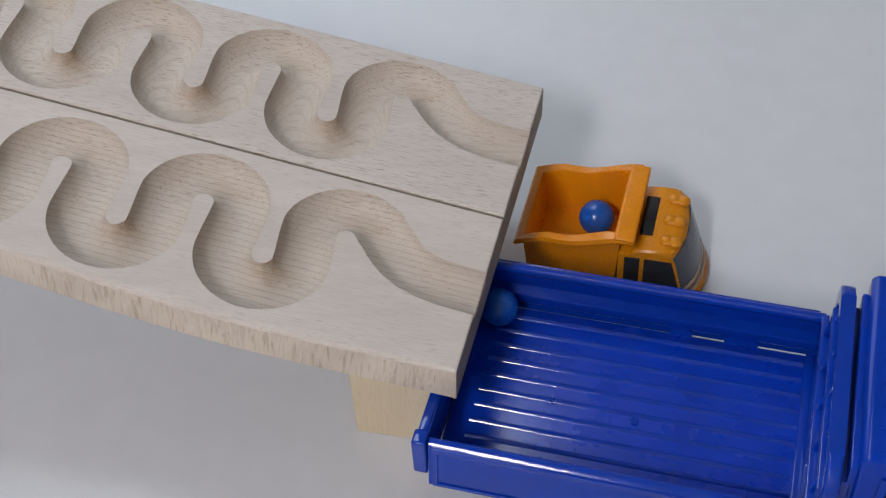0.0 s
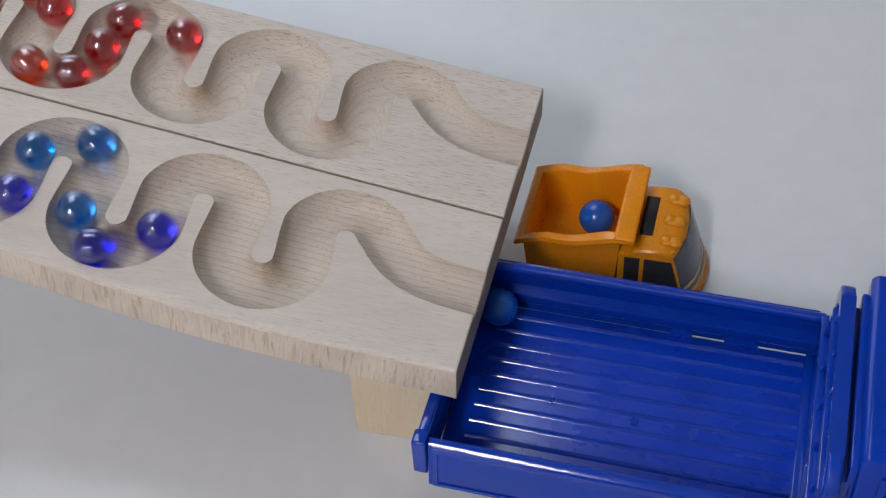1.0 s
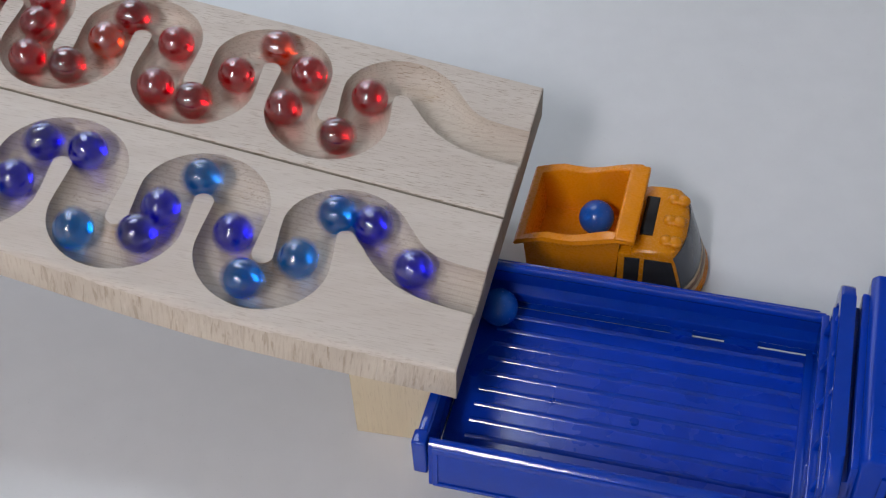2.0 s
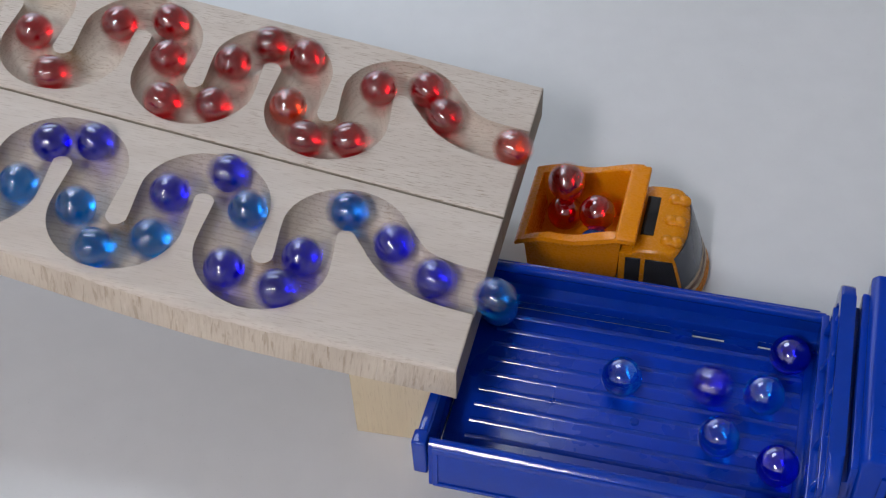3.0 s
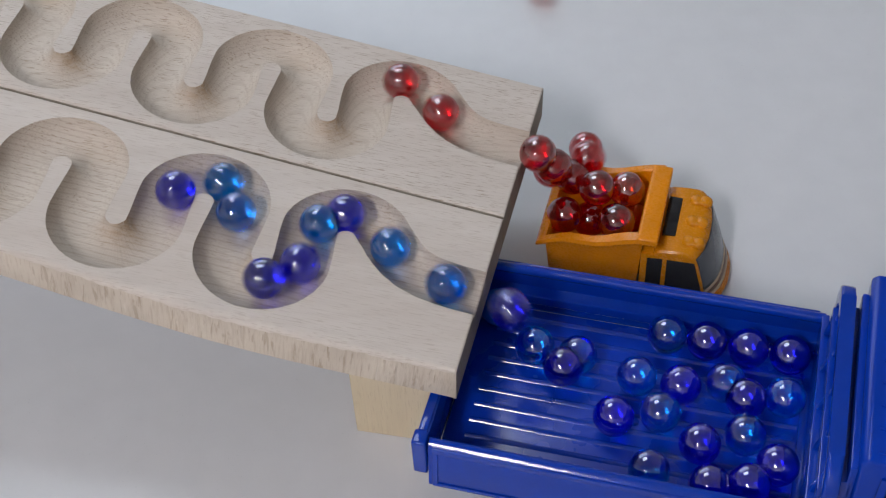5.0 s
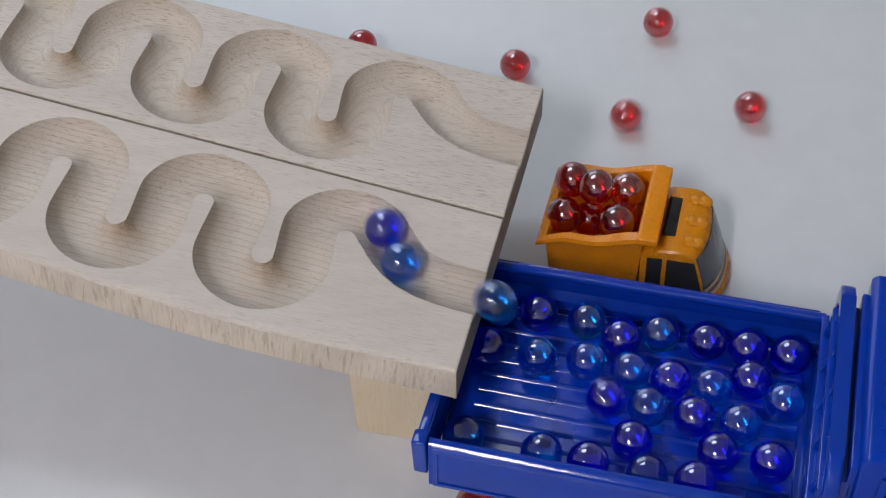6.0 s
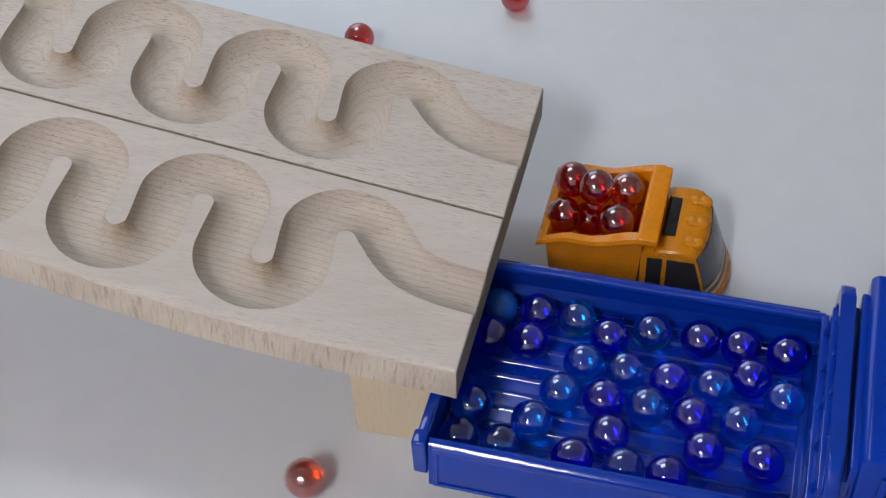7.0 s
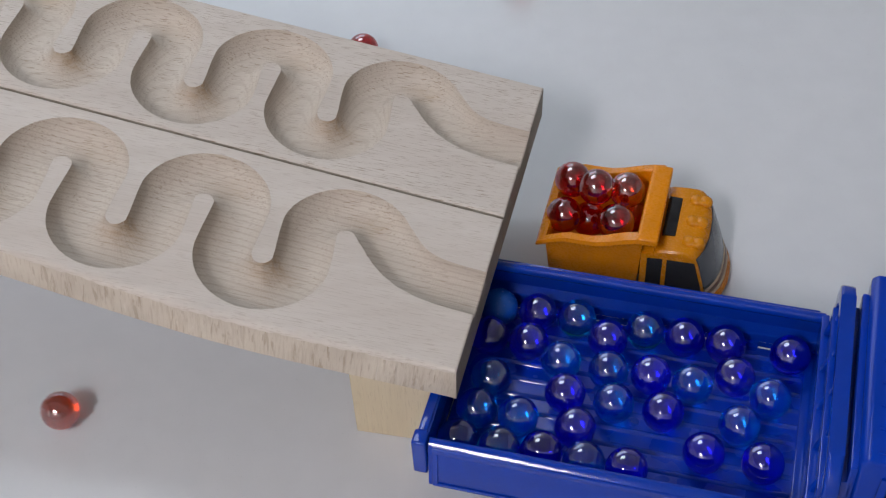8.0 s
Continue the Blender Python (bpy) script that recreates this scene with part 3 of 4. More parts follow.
# ---- the small orange dumper ----
def build_dumper():
    """Its own space: x forward, y across from the middle, z up; the rear rim stands at x = 0."""
    t = thing("toy_dumper", TRUCK @ place(10.00, 147.80, 0), "small orange plastic toy dumper beside the blue truck", "toy truck")
    def body(name, bm, mat, parent=None, label="", smooth=38):
        """A part of the upper body, drawn from a taller pattern."""
        for v in bm.verts:
            v.co = (v.co.x * 1.036, v.co.y * 1.036, max(v.co.z * 1.036 - 16.47, 2.2 if name == "nose_band" else 4.5))
        return part(name, bm, mat, parent, label, smooth)

    # the skip: flared walls with a thick wavy rim, open above
    def rim_z(x):
        return float(np.interp(x, (0, 6, 12, 18, 24, 30, 36, 42, 47), (44.8, 47.0, 48.7, 48.5, 48.7, 50.2, 52.4, 54.2, 54.8)))
    xs = [0, 6, 12, 18, 24, 30, 36, 42, 47]
    bm = bmesh.new()
    def ring(off, drop, squeeze, flat=None):
        loop = []
        for x in xs:
            loop.append((x, -1))
        for x in reversed(xs):
            loop.append((x, 1))
        out = []
        for x, s in loop:
            xx = 0 + off + (x / 47) * (47 - 2 * off) if flat is None else flat[0] + (x / 47) * (flat[1] - flat[0])
            half = 23.5 - squeeze
            z = rim_z(x) - drop if flat is None else flat[2]
            out.append(bm.verts.new((xx, s * half, z)))
        return out
    loops = [ring(5, 0, 0, (4.4, 42.0, 20.5)), ring(3.0, 2.9, 3.6), ring(0.0, 2.6, 0.2), ring(-0.5, 1.6, -0.1), ring(0.5, 0, 0.6), ring(3.2, 0, 4.2),
             ring(3.8, 0.8, 4.8), ring(5, 0, 0, (6, 40.5, 26))]
    # the skip's floor is narrower than its rim
    for v in loops[0]:
        v.co.y *= 0.74
    # the flat end towards the cab is broad
    for ring_in in loops[5:7]:
        for v in ring_in:
            v.co.x = 3.4 + (v.co.x - 3.4) * 0.955
    for v in loops[-1]:
        v.co.y *= 0.76
    n = len(loops[0])
    for a, b in zip(loops, loops[1:]):
        for i in range(n):
            bm.faces.new((a[i], a[(i + 1) % n], b[(i + 1) % n], b[i]))
    bm.faces.new(loops[-1])
    bm.faces.new(loops[0][::-1])
    skip = body("skip", bm, ORANGE, t, "open orange tipping skip with wavy thick rim", smooth=38)
    body("cab_shield", boxed(41.6, 50.2, -23.3, 22.4, 51.4, 55.0, 1.2, 3), ORANGE, skip)
    # cab
    def bowed(x, y):
        return max(0.0, x - 52) / 25 * 6.0 * (abs(y) / 20) ** 2.6
    def rounded(y0):
        return (-y0, -0.96 * y0, -0.85 * y0, -0.6 * y0, -0.3 * y0, 0, 0.3 * y0, 0.6 * y0, 0.85 * y0, 0.96 * y0, y0)
    bm = loft(bmesh.new(), [(48.5, 18), (48.5, 44), (49.4, 45.6), (51.5, 46.4), (58, 46.9), (64.5, 46.9), (67.5, 46.2), (69.6, 44.4), (71.4, 41), (74.4, 32), (77, 23), (78, 18)], rounded(20), bowed)
    for v in bm.verts:
        if abs(v.co.y) > 19.9:
            v.co.z -= 0.9 if v.co.z > 40 else 0
    cab = body("cab", bm, ORANGE_CAB, t, "yellow-orange rounded cab", smooth=40)
    body("cab_rear_wall", boxed(43.4, 49.2, -20, 20, 12, 43.5, 0.8), ORANGE_CAB, cab)
    body("rear_roof_window", boxed(50.6, 56.2, -10.6, 12.4, 45.4, 47.2, 0.4), BLACK, cab, "black rectangular roof window")
    for y in (-12.5, -0.4, 12.3):
        body("roof_light_base", boxed(60.6, 67.4, y - 2.7, y + 2.7, 46.2, 48.3, 1.1, 3), ORANGE_CAB, cab)
        for k in (-1.9, 1.9):
            bm = bmesh.new()
            bmesh.ops.create_uvsphere(bm, u_segments=16, v_segments=8, radius=2.9,
                                      matrix=Matrix.Translation((64.0 + k, y, 46.7)) @ Matrix.Diagonal((1.05, 1.1, 0.75, 1)))
            body("roof_light", bm, ORANGE_CAB, cab, "moulded yellow roof lamp", smooth=60)
    # windscreen wraps the front; side windows with a pillar
    body("windscreen", loft(bmesh.new(), [(70.4, 44.2), (72.1, 41.0), (75.1, 32.0), (77.6, 23.4), (76.4, 23.2), (70.6, 41.0), (69.4, 43.6)], rounded(19.2), bowed), SMOKE, cab, "smoky grey windscreen")
    for y in (-20.0, 20.0):
        body("side_window", prism(bmesh.new(), [(46.2, 25), (46.2, 41.5), (52.6, 42), (52.6, 25)], y - 0.35, y + 0.35, "y", 0.2, 1), BLACK, cab, "black side window")
        body("side_window", prism(bmesh.new(), [(54.4, 25), (54.4, 42), (65.8, 42.2), (70.2, 25)], y - 0.35, y + 0.35, "y", 0.2, 1), BLACK, cab, "black side window")
    # the striped nose under the windscreen, bulging past it
    bands = ((BLACK, "black line under the windscreen"), (CREAM, "cream moulded nose band"), (NOSE_BROWN, "brown nose line"), (CREAM, "cream moulded nose band"), (ORANGE, ""), (ORANGE, ""))
    for k, (mat, title) in enumerate(bands):
        top_z, x0 = 28.2 - 1.75 * k, 74.2 + 0.75 * k
        body("nose_band", loft(bmesh.new(), [(x0, top_z), (x0 + 1.9, top_z - 0.1), (x0 + 2.4, top_z - 0.8), (x0 + 2.4, top_z - 1.7), (x0, top_z - 1.7)], rounded(19.2), bowed), mat, cab, title)
    part("bumper", boxed(72, 78.5, -15, 15, 2.5, 5.5, 1.0), ORANGE, t)
    part("chassis", boxed(8, 76, -11, 11, 4.0, 7.0, 0.6), GREY, t, "dark grey chassis")
    for x in (17, 63):
        for y in (-15, 15):
            w = part("wheel", disc(bmesh.new(), x, y, 4.6, 3, 5.4, "y", 20), GREY, t)
            part("tyre", disc(bmesh.new(), x, y, 4.6, 4.6, 5, "y", 28, 0.8), RUBBER, w, "black rubber tyre")
            part("axle", disc(bmesh.new(), x, y * 0.5, 4.6, 1.0, 14, "y", 10), GREY, w)
    return t


dumper = build_dumper()


# ---- marbles ----
def marble_mesh(name, mat, r=8.0):
    bm = bmesh.new()
    bmesh.ops.create_icosphere(bm, subdivisions=4, radius=r / 1000)
    me = bpy.data.meshes.new(name)
    bm.to_mesh(me)
    bm.free()
    me.shade_smooth()
    me.materials.append(mat)
    return me


def marble(mesh, label, group, x=0.0, y=0.0, z=0.0):
    ob = new("marble", mesh)
    ob.location = (x / 1000, y / 1000, z / 1000)
    return tagged(ob, label, "marble", group)


deep_mesh, azure_mesh = marble_mesh("deep_marble", DEEP), marble_mesh("azure_marble", AZURE)
painted_mesh = marble_mesh("painted_ball", PAINTED, 8.0)
red_mesh, amber_mesh = marble_mesh("red_marble", RED), marble_mesh("amber_marble", AMBER)
AZURE_ONES = {2, 3, 4, 6, 9, 13, 16, 17, 18, 21, 22, 24, 27, 28}
AMBER_ONES = {4, 10}
blue_marbles = [marble(azure_mesh, "clear azure blue glass marble with pearly lustre", "blue marbles") if i in AZURE_ONES else
                marble(deep_mesh, "clear deep violet-blue glass marble with pearly lustre", "blue marbles") for i in range(30)]
red_marbles = [marble(amber_mesh, "clear amber-red glass marble with pearly lustre", "red marbles") if i in AMBER_ONES else
               marble(red_mesh, "clear ruby red glass marble with pearly lustre", "red marbles") for i in range(21)]
corner = TRUCK @ Vector((0.0128, 0.0828, 0.0320))
marble(painted_mesh, "opaque blue ball in the rear corner of the bed", "opaque balls", *[1000 * c for c in corner])
first = TRUCK @ Vector((0.04125, 0.15500, 0.01917))
skip_ball = marble(painted_mesh, "opaque blue ball lying in the orange skip", "opaque balls", *[1000 * c for c in first])


# ---- what moves ----
def at_groove(s, lateral, shift):
    """The middle of a marble s millimetres upstream in a groove, pressed sideways up its round wall."""
    i = min(max(s, 0.0), len(LINE) - 3)
    k = int(i)
    a, b = LINE[k], LINE[k + 1]
    p = a + (b - a) * (i - k)
    d = LINE[min(k + 2, len(LINE) - 1)] - LINE[max(k - 2, 0)]
    d = d / np.hypot(*d)
    lat = max(-3.1, min(3.1, lateral))
    across = np.linspace(lat - 7.95, lat + 7.95, 160)
    across = across[np.abs(across) <= GROOVE_HALF]
    z = float(np.max(groove_z(across) + np.sqrt(64.0 - (across - lat) ** 2)))
    return BOARD @ Vector(((p[0] - d[1] * lat) / 1000, (p[1] + d[0] * lat - shift) / 1000, (z + 0.05) / 1000))


def glide(knots, t):
    """A value between knots (t, value, ...), by monotone cubics."""
    ts = [k[0] for k in knots]
    j = min(max(np.searchsorted(ts, t) - 1, 0), len(ts) - 2)
    def slope(i, c):
        if i == 0 or i == len(ts) - 1:
            i0, i1 = (0, 1) if i == 0 else (-2, -1)
            return (knots[i1][c] - knots[i0][c]) / (ts[i1] - ts[i0])
        a = (knots[i][c] - knots[i - 1][c]) / (ts[i] - ts[i - 1])
        b = (knots[i + 1][c] - knots[i][c]) / (ts[i + 1] - ts[i])
        return 0.0 if a * b <= 0 else 2 * a * b / (a + b)
    h = ts[j + 1] - ts[j]
    u = min(max((t - ts[j]) / h, 0), 1)
    out = []
    for c in range(1, len(knots[0])):
        p0, p1, m0, m1 = knots[j][c], knots[j + 1][c], slope(j, c) * h, slope(j + 1, c) * h
        out.append((2 * u ** 3 - 3 * u * u + 1) * p0 + (u ** 3 - 2 * u * u + u) * m0 + (3 * u * u - 2 * u ** 3) * p1 + (u ** 3 - u * u) * m1)
    return out


def in_bed(knots):
    """Rows (t, x, y) on the blue truck's bed floor as rows (t, x, y, z) of the world, in millimetres."""
    rows = []
    for t, x, y in knots:
        p = TRUCK @ Vector((x / 1000, y / 1000, 0.0327))
        rows.append((t, 1000 * p.x, 1000 * p.y, 1000 * p.z))
    return rows


def send(ob, shift, groove, after):
    """Rolls a marble down its groove by (t, millimetres upstream, sideways), then on through (t, x, y, z)."""
    out_t = groove[-1][0]
    rows, step = [], 2 / 30
    k = 0
    while k * step < min(out_t, 8.0) - 0.02:
        s, lateral = glide(groove, k * step)
        rows.append((k * step, Matrix.Translation(at_groove(s, lateral, shift))))
        k += 1
    end = at_groove(groove[-1][1], groove[-1][2], shift)
    before = at_groove(groove[-1][1] + 12, 0, shift)
    rows.append((out_t, Matrix.Translation(end)))
    if shift and after:
        # over the lip and down onto the bed
        go = (end - before).normalized()
        bed_z = (TRUCK @ Vector((0, 0, 0.0327))).z
        if after[0][0] > out_t + 0.16:
            rows.append((out_t + 0.07, Matrix.Translation((end.x + go.x * 0.013, end.y + go.y * 0.013, bed_z + 0.5 * (end.z - bed_z)))))
            rows.append((out_t + 0.13, Matrix.Translation((end.x + go.x * 0.024, end.y + go.y * 0.024, bed_z))))
    if after:
        knots = [r for r in after]
        if knots[-1][0] < 8.0:
            knots.append((8.0, *knots[-1][1:]))
        for t, x, y, z in knots:
            rows.append((t, Matrix.Translation((x / 1000, y / 1000, z / 1000))))
    walk(ob, rows)


def motions():
    send(blue_marbles[0], 83.0, [(0, 455, 0), (0.4, 377, 0.3), (0.6, 327, -2.4), (0.8, 288, -0.4), (1, 248, 2.2), (1.2, 204, -2.2), (1.4, 161, 1), (1.5, 142, 3.3), (1.7, 96, -0.3), (2.17, 0, 0)],
         in_bed([(2.8, 131, 82.8), (3, 131, 82.8), (3.2, 131, 82.8), (3.5, 131, 82.8), (3.8, 131, 82.8), (4, 131, 82.8), (4.2, 131, 82.8), (4.5, 131, 82.8), (4.7, 131, 82.8), (5.8, 131, 82.8), (6, 131, 82.8), (6.2, 130.3, 82.8), (6.5, 129.2, 82.8), (7, 129.9, 82.8), (7.5, 131, 82.8), (8, 131, 82.8)]))
    send(blue_marbles[1], 83.0, [(0, 471.6, 0), (0.6, 354, 3), (0.8, 316, -3.3), (1, 271, 3.3), (1.2, 229, -0.6), (1.4, 182, -2.7), (1.5, 160, 1.6), (1.7, 122, 3), (2.3, 0, 0)],
         in_bed([(2.8, 129, 27.5), (3, 131, 29), (3.2, 127.1, 29.6), (3.5, 131, 28.7), (3.8, 131, 29), (4, 131, 28.3), (4.2, 131, 29.9), (4.5, 131, 30.2), (4.7, 131, 29.6), (5.8, 131, 29.3), (6, 128.7, 30), (6.2, 125.7, 28.8), (6.5, 126.8, 29), (7, 125.7, 28.8), (7.5, 125.7, 28.8), (8, 125.7, 28.8)]))
    send(blue_marbles[2], 83.0, [(0, 488.2, 0), (0.6, 378, 1.9), (0.8, 334, -3.3), (1, 291, 0.3), (1.2, 249, 3.1), (1.4, 202, -2.8), (1.5, 180, -3.3), (1.7, 141, 3.3), (2.39, 0, 0)],
         in_bed([(2.8, 121.2, 59.6), (3, 123, 60.8), (3.2, 131, 61.2), (3.5, 126.5, 60.2), (3.8, 126.3, 60.2), (4, 123.7, 60.2), (4.2, 123.4, 60.1), (4.5, 131, 60.5), (4.7, 131, 61.9), (5.8, 131, 58.5), (6, 131, 58.7), (6.2, 131, 58.6), (6.5, 131, 58.7), (7, 131, 59.5), (7.5, 129, 60.8), (8, 125.5, 59.5)]))
    send(blue_marbles[3], 83.0, [(0, 504.8, 0), (0.8, 375, 1.8), (1, 328, -1.9), (1.2, 284, -0.1), (1.4, 244, 1.6), (1.5, 219, 3.3), (1.7, 174, -2.1), (2.55, 0, 0)],
         in_bed([(2.8, 87, 42.9), (3, 108.5, 37.1), (3.2, 113.7, 38.3), (3.5, 117.8, 37.7), (3.8, 115.5, 36.8), (4, 118.5, 38.3), (4.2, 117.5, 38.4), (4.5, 117.9, 39.5), (4.7, 117.9, 38.8), (5.8, 118.7, 46.6), (6, 115.7, 44.9), (6.2, 119.8, 45.8), (6.5, 115.7, 44.9), (7, 115.7, 44.9), (7.5, 115.8, 44.1), (8, 115.4, 44)]))
    send(blue_marbles[4], 83.0, [(0, 521.4, 0), (1, 357, 3.3), (1.2, 313, -3.3), (1.4, 271, 3.3), (1.5, 252, 3.3), (1.7, 205, -1.9), (2.7, 0, 0)],
         in_bed([(2.8, 53.5, 59.9), (3, 68.2, 57.4), (3.2, 69.1, 74.6), (3.5, 92, 56.6), (3.8, 91.8, 62.8), (4, 88.9, 60.1), (4.2, 87.1, 64.9), (4.5, 83.8, 59.8), (4.7, 76.8, 59.4), (5.8, 71.9, 59.1), (6, 70.9, 60.9), (6.2, 69.2, 60.6), (6.5, 73.4, 60.9), (7, 69.2, 60.5), (7.5, 62.6, 59.6), (8, 62.6, 59.5)]))
    send(blue_marbles[5], 83.0, [(0, 538, 0), (1, 381, 3.3), (1.2, 337, -2.3), (1.4, 295, 0.5), (1.5, 273, 3.3), (1.7, 231, -1), (2.8, 0, -1.7)],
         in_bed([(3, 103.1, 60.5), (3.2, 114.4, 60.8), (3.5, 110.5, 60.8), (3.8, 108.1, 60.8), (4, 105.9, 60.3), (4.2, 107.4, 60.7), (4.5, 114.9, 61.8), (4.7, 116.3, 55.5), (5.8, 117.5, 67.2), (6, 117.4, 67), (6.2, 117.7, 67.5), (6.5, 118.4, 68.6), (7, 117.3, 67.8), (7.5, 114.4, 67.6), (8, 111.1, 67.2)]))
    send(blue_marbles[6], 83.0, [(0, 554.6, 0), (1.2, 384, 3.3), (1.4, 337, -1.4), (1.5, 317, -3.3), (1.7, 274, 3.3), (2.8, 39, 0.5), (2.99, 0, 0)],
         in_bed([(3.2, 96.5, 47.8), (3.5, 103.3, 45.3), (3.8, 101.4, 44.8), (4, 100.8, 44.7), (4.2, 102.9, 44.9), (4.5, 99.6, 45), (4.7, 90.7, 43.7), (5.8, 81.2, 44.9), (6, 80.4, 45.4), (6.2, 81.2, 45.1), (6.5, 82.3, 45.4), (7, 80.1, 44.9), (7.5, 73.6, 44.5), (8, 67.2, 44.1)]))
    send(blue_marbles[7], 83.0, [(0, 571.2, 0), (1.4, 364, -0.2), (1.5, 338, -1.1), (1.7, 298, 0.4), (2.8, 68, -3.2), (3, 25, -0.6), (3.12, 0, 0)],
         in_bed([(3.2, 47.6, 55), (3.5, 43.3, 68.8), (3.8, 53.7, 50.7), (4, 55.2, 51), (4.2, 68.2, 59.7), (4.5, 66.9, 58), (4.7, 64.1, 48.8), (5.8, 76.2, 28.9), (6, 76.9, 28.2), (6.2, 75.1, 29.3), (6.5, 75.9, 29.9), (7, 68, 29), (7.5, 56.9, 29), (8, 54.9, 29.5)]))
    send(blue_marbles[8], 83.0, [(0, 587.8, 0), (1.4, 384, 3.3), (1.5, 362, 0.1), (1.7, 315, -3.3), (2.8, 95, 0.3), (3, 49, -1.2), (3.2, 6, 0.1), (3.23, 0, 0)],
         in_bed([(3.5, 115, 82.8), (3.8, 112, 82.8), (4, 115, 82.8), (4.2, 115, 82.8), (4.5, 115, 82.8), (4.7, 115, 82.8), (5.8, 114, 82.8), (6, 114.6, 82.8), (6.2, 113, 82.8), (6.5, 111.1, 82.8), (7, 111.8, 82.8), (7.5, 109.5, 82.8), (8, 105.8, 82.8)]))
    send(blue_marbles[9], 83.0, [(0, 604.4, 0), (1.5, 388, 3.3), (1.7, 344, 1.5), (2.8, 121, 2.9), (3, 75, 0.2), (3.2, 40, 1.3), (3.4, 0, 0)],
         in_bed([(3.5, 94, 20.6), (3.8, 87.6, 34.1), (4, 89.7, 31.4), (4.2, 85.7, 41.2), (4.5, 88, 25.7), (4.7, 83.6, 19), (5.8, 89, 15.1), (6, 84.7, 14.2), (6.2, 82.4, 14.6), (6.5, 80.8, 14.6), (7, 76, 15.1), (7.5, 63.1, 14.2), (8, 61.1, 14.8)]))
    send(blue_marbles[10], 83.0, [(0, 621, 0), (1.7, 385, 3.3), (2.8, 146, 2.6), (3, 110, -0.4), (3.2, 64, 0.6), (3.51, 0, 0)],
         in_bed([(3.8, 109.2, 14.7), (4, 117, 14.6), (4.2, 110.6, 14.2), (4.5, 115, 14.3), (4.7, 110.3, 15), (5.8, 105, 14.8), (6, 102.5, 15), (6.2, 102.8, 14.7), (6.5, 97.3, 15), (7, 92.1, 15.1), (7.5, 79.9, 15.3), (8, 77.1, 15.4)]))
    send(blue_marbles[11], 83.0, [(0, 637.6, 0), (1.7, 407, 0), (2.8, 169, -0.7), (3, 128, 2.9), (3.2, 81, 2.9), (3.5, 26, -0.3), (3.65, 0, 0)],
         in_bed([(3.8, 95.2, 82.6), (4, 96.2, 82.8), (4.2, 96.3, 82.8), (4.5, 99, 82.8), (4.7, 99, 82.8), (5.8, 95.1, 82.8), (6, 98.3, 82.8), (6.2, 96.8, 82.8), (6.5, 91.6, 82.8), (7, 95.7, 82.8), (7.5, 89.6, 82.8), (8, 89.5, 82.8)]))
    send(blue_marbles[12], 83.0, [(0, 654.2, 0), (1.7, 429, 0), (2.8, 195, -1.9), (3, 150, 0.6), (3.2, 112, 1.3), (3.5, 46, 0.4), (3.8, 0, 1.2)],
         in_bed([(4, 100.2, 16.9), (4.2, 104.5, 29), (4.5, 105.3, 29.7), (4.7, 104.1, 29.7), (5.8, 97.6, 44), (6, 98.2, 44.6), (6.2, 98.2, 44.1), (6.5, 98.3, 44.1), (7, 97.6, 44), (7.5, 90, 44.1), (8, 86.4, 44.1)]))
    send(blue_marbles[13], 83.0, [(0, 670.8, 0), (1.7, 451, 0), (2.8, 224, 1.6), (3, 180, -3.3), (3.2, 138, 3.3), (3.5, 73, -1.2), (3.8, 22, 1.1), (3.92, 0, 0)],
         in_bed([(4, 28.1, 74.5), (4.2, 37.2, 61.5), (4.5, 43.3, 57.5), (4.7, 49.4, 61.3), (5.8, 49.3, 66.8), (6, 53.1, 62.1), (6.2, 52.8, 57.7), (6.5, 57.7, 57.5), (7, 45.9, 44.6), (7.5, 35.3, 45.5), (8, 18.3, 45.7)]))
    send(blue_marbles[14], 83.0, [(0, 687.4, 0), (1.7, 473, 0), (2.8, 248, 2.1), (3, 200, -2.8), (3.2, 155, 0.8), (3.5, 95, 1), (3.8, 46, 0.4), (4, 17, 1.1), (4.1, 0, 0)],
         in_bed([(4.2, 127.7, 14.2), (4.5, 131, 14.2), (4.7, 126.2, 14.4), (5.8, 114.5, 30.6), (6, 109, 29.8), (6.2, 107.4, 30), (6.5, 109, 29.3), (7, 103.8, 29.3), (7.5, 105.4, 28.4), (8, 103.9, 28.6)]))
    send(blue_marbles[15], 83.0, [(0, 704, 0), (1.7, 495, 0), (2.8, 268, 2.6), (3, 228, 0.8), (3.2, 181, -3.1), (3.5, 119, 2.5), (3.8, 63, -0.9), (4, 38, 1.4), (4.2, 4, -2.2), (4.22, 0, 0)],
         in_bed([(4.5, 98.8, 66.8), (4.7, 94.5, 59.2), (5.8, 88, 60.1), (6, 87.1, 60.4), (6.2, 87.2, 60.6), (6.5, 89.4, 60.8), (7, 86.7, 59.6), (7.5, 79.3, 60.2), (8, 79.2, 60.8)]))
    send(blue_marbles[16], 83.0, [(0, 720.6, 0), (1.7, 517, 0), (2.8, 291, 0.2), (3, 252, 3.3), (3.2, 204, -2.2), (3.5, 140, 3.3), (3.8, 86, 3.3), (4, 56, -1.4), (4.2, 29, 1.4), (4.36, 0, 0)],
         in_bed([(4.5, 80.9, 82.8), (4.7, 83, 82.8), (5.8, 79.1, 82.8), (6, 79.5, 82.8), (6.2, 79.9, 82.8), (6.5, 74.4, 82.8), (7, 76.2, 82.8), (7.5, 73.6, 82.8), (8, 73.5, 82.8)]))
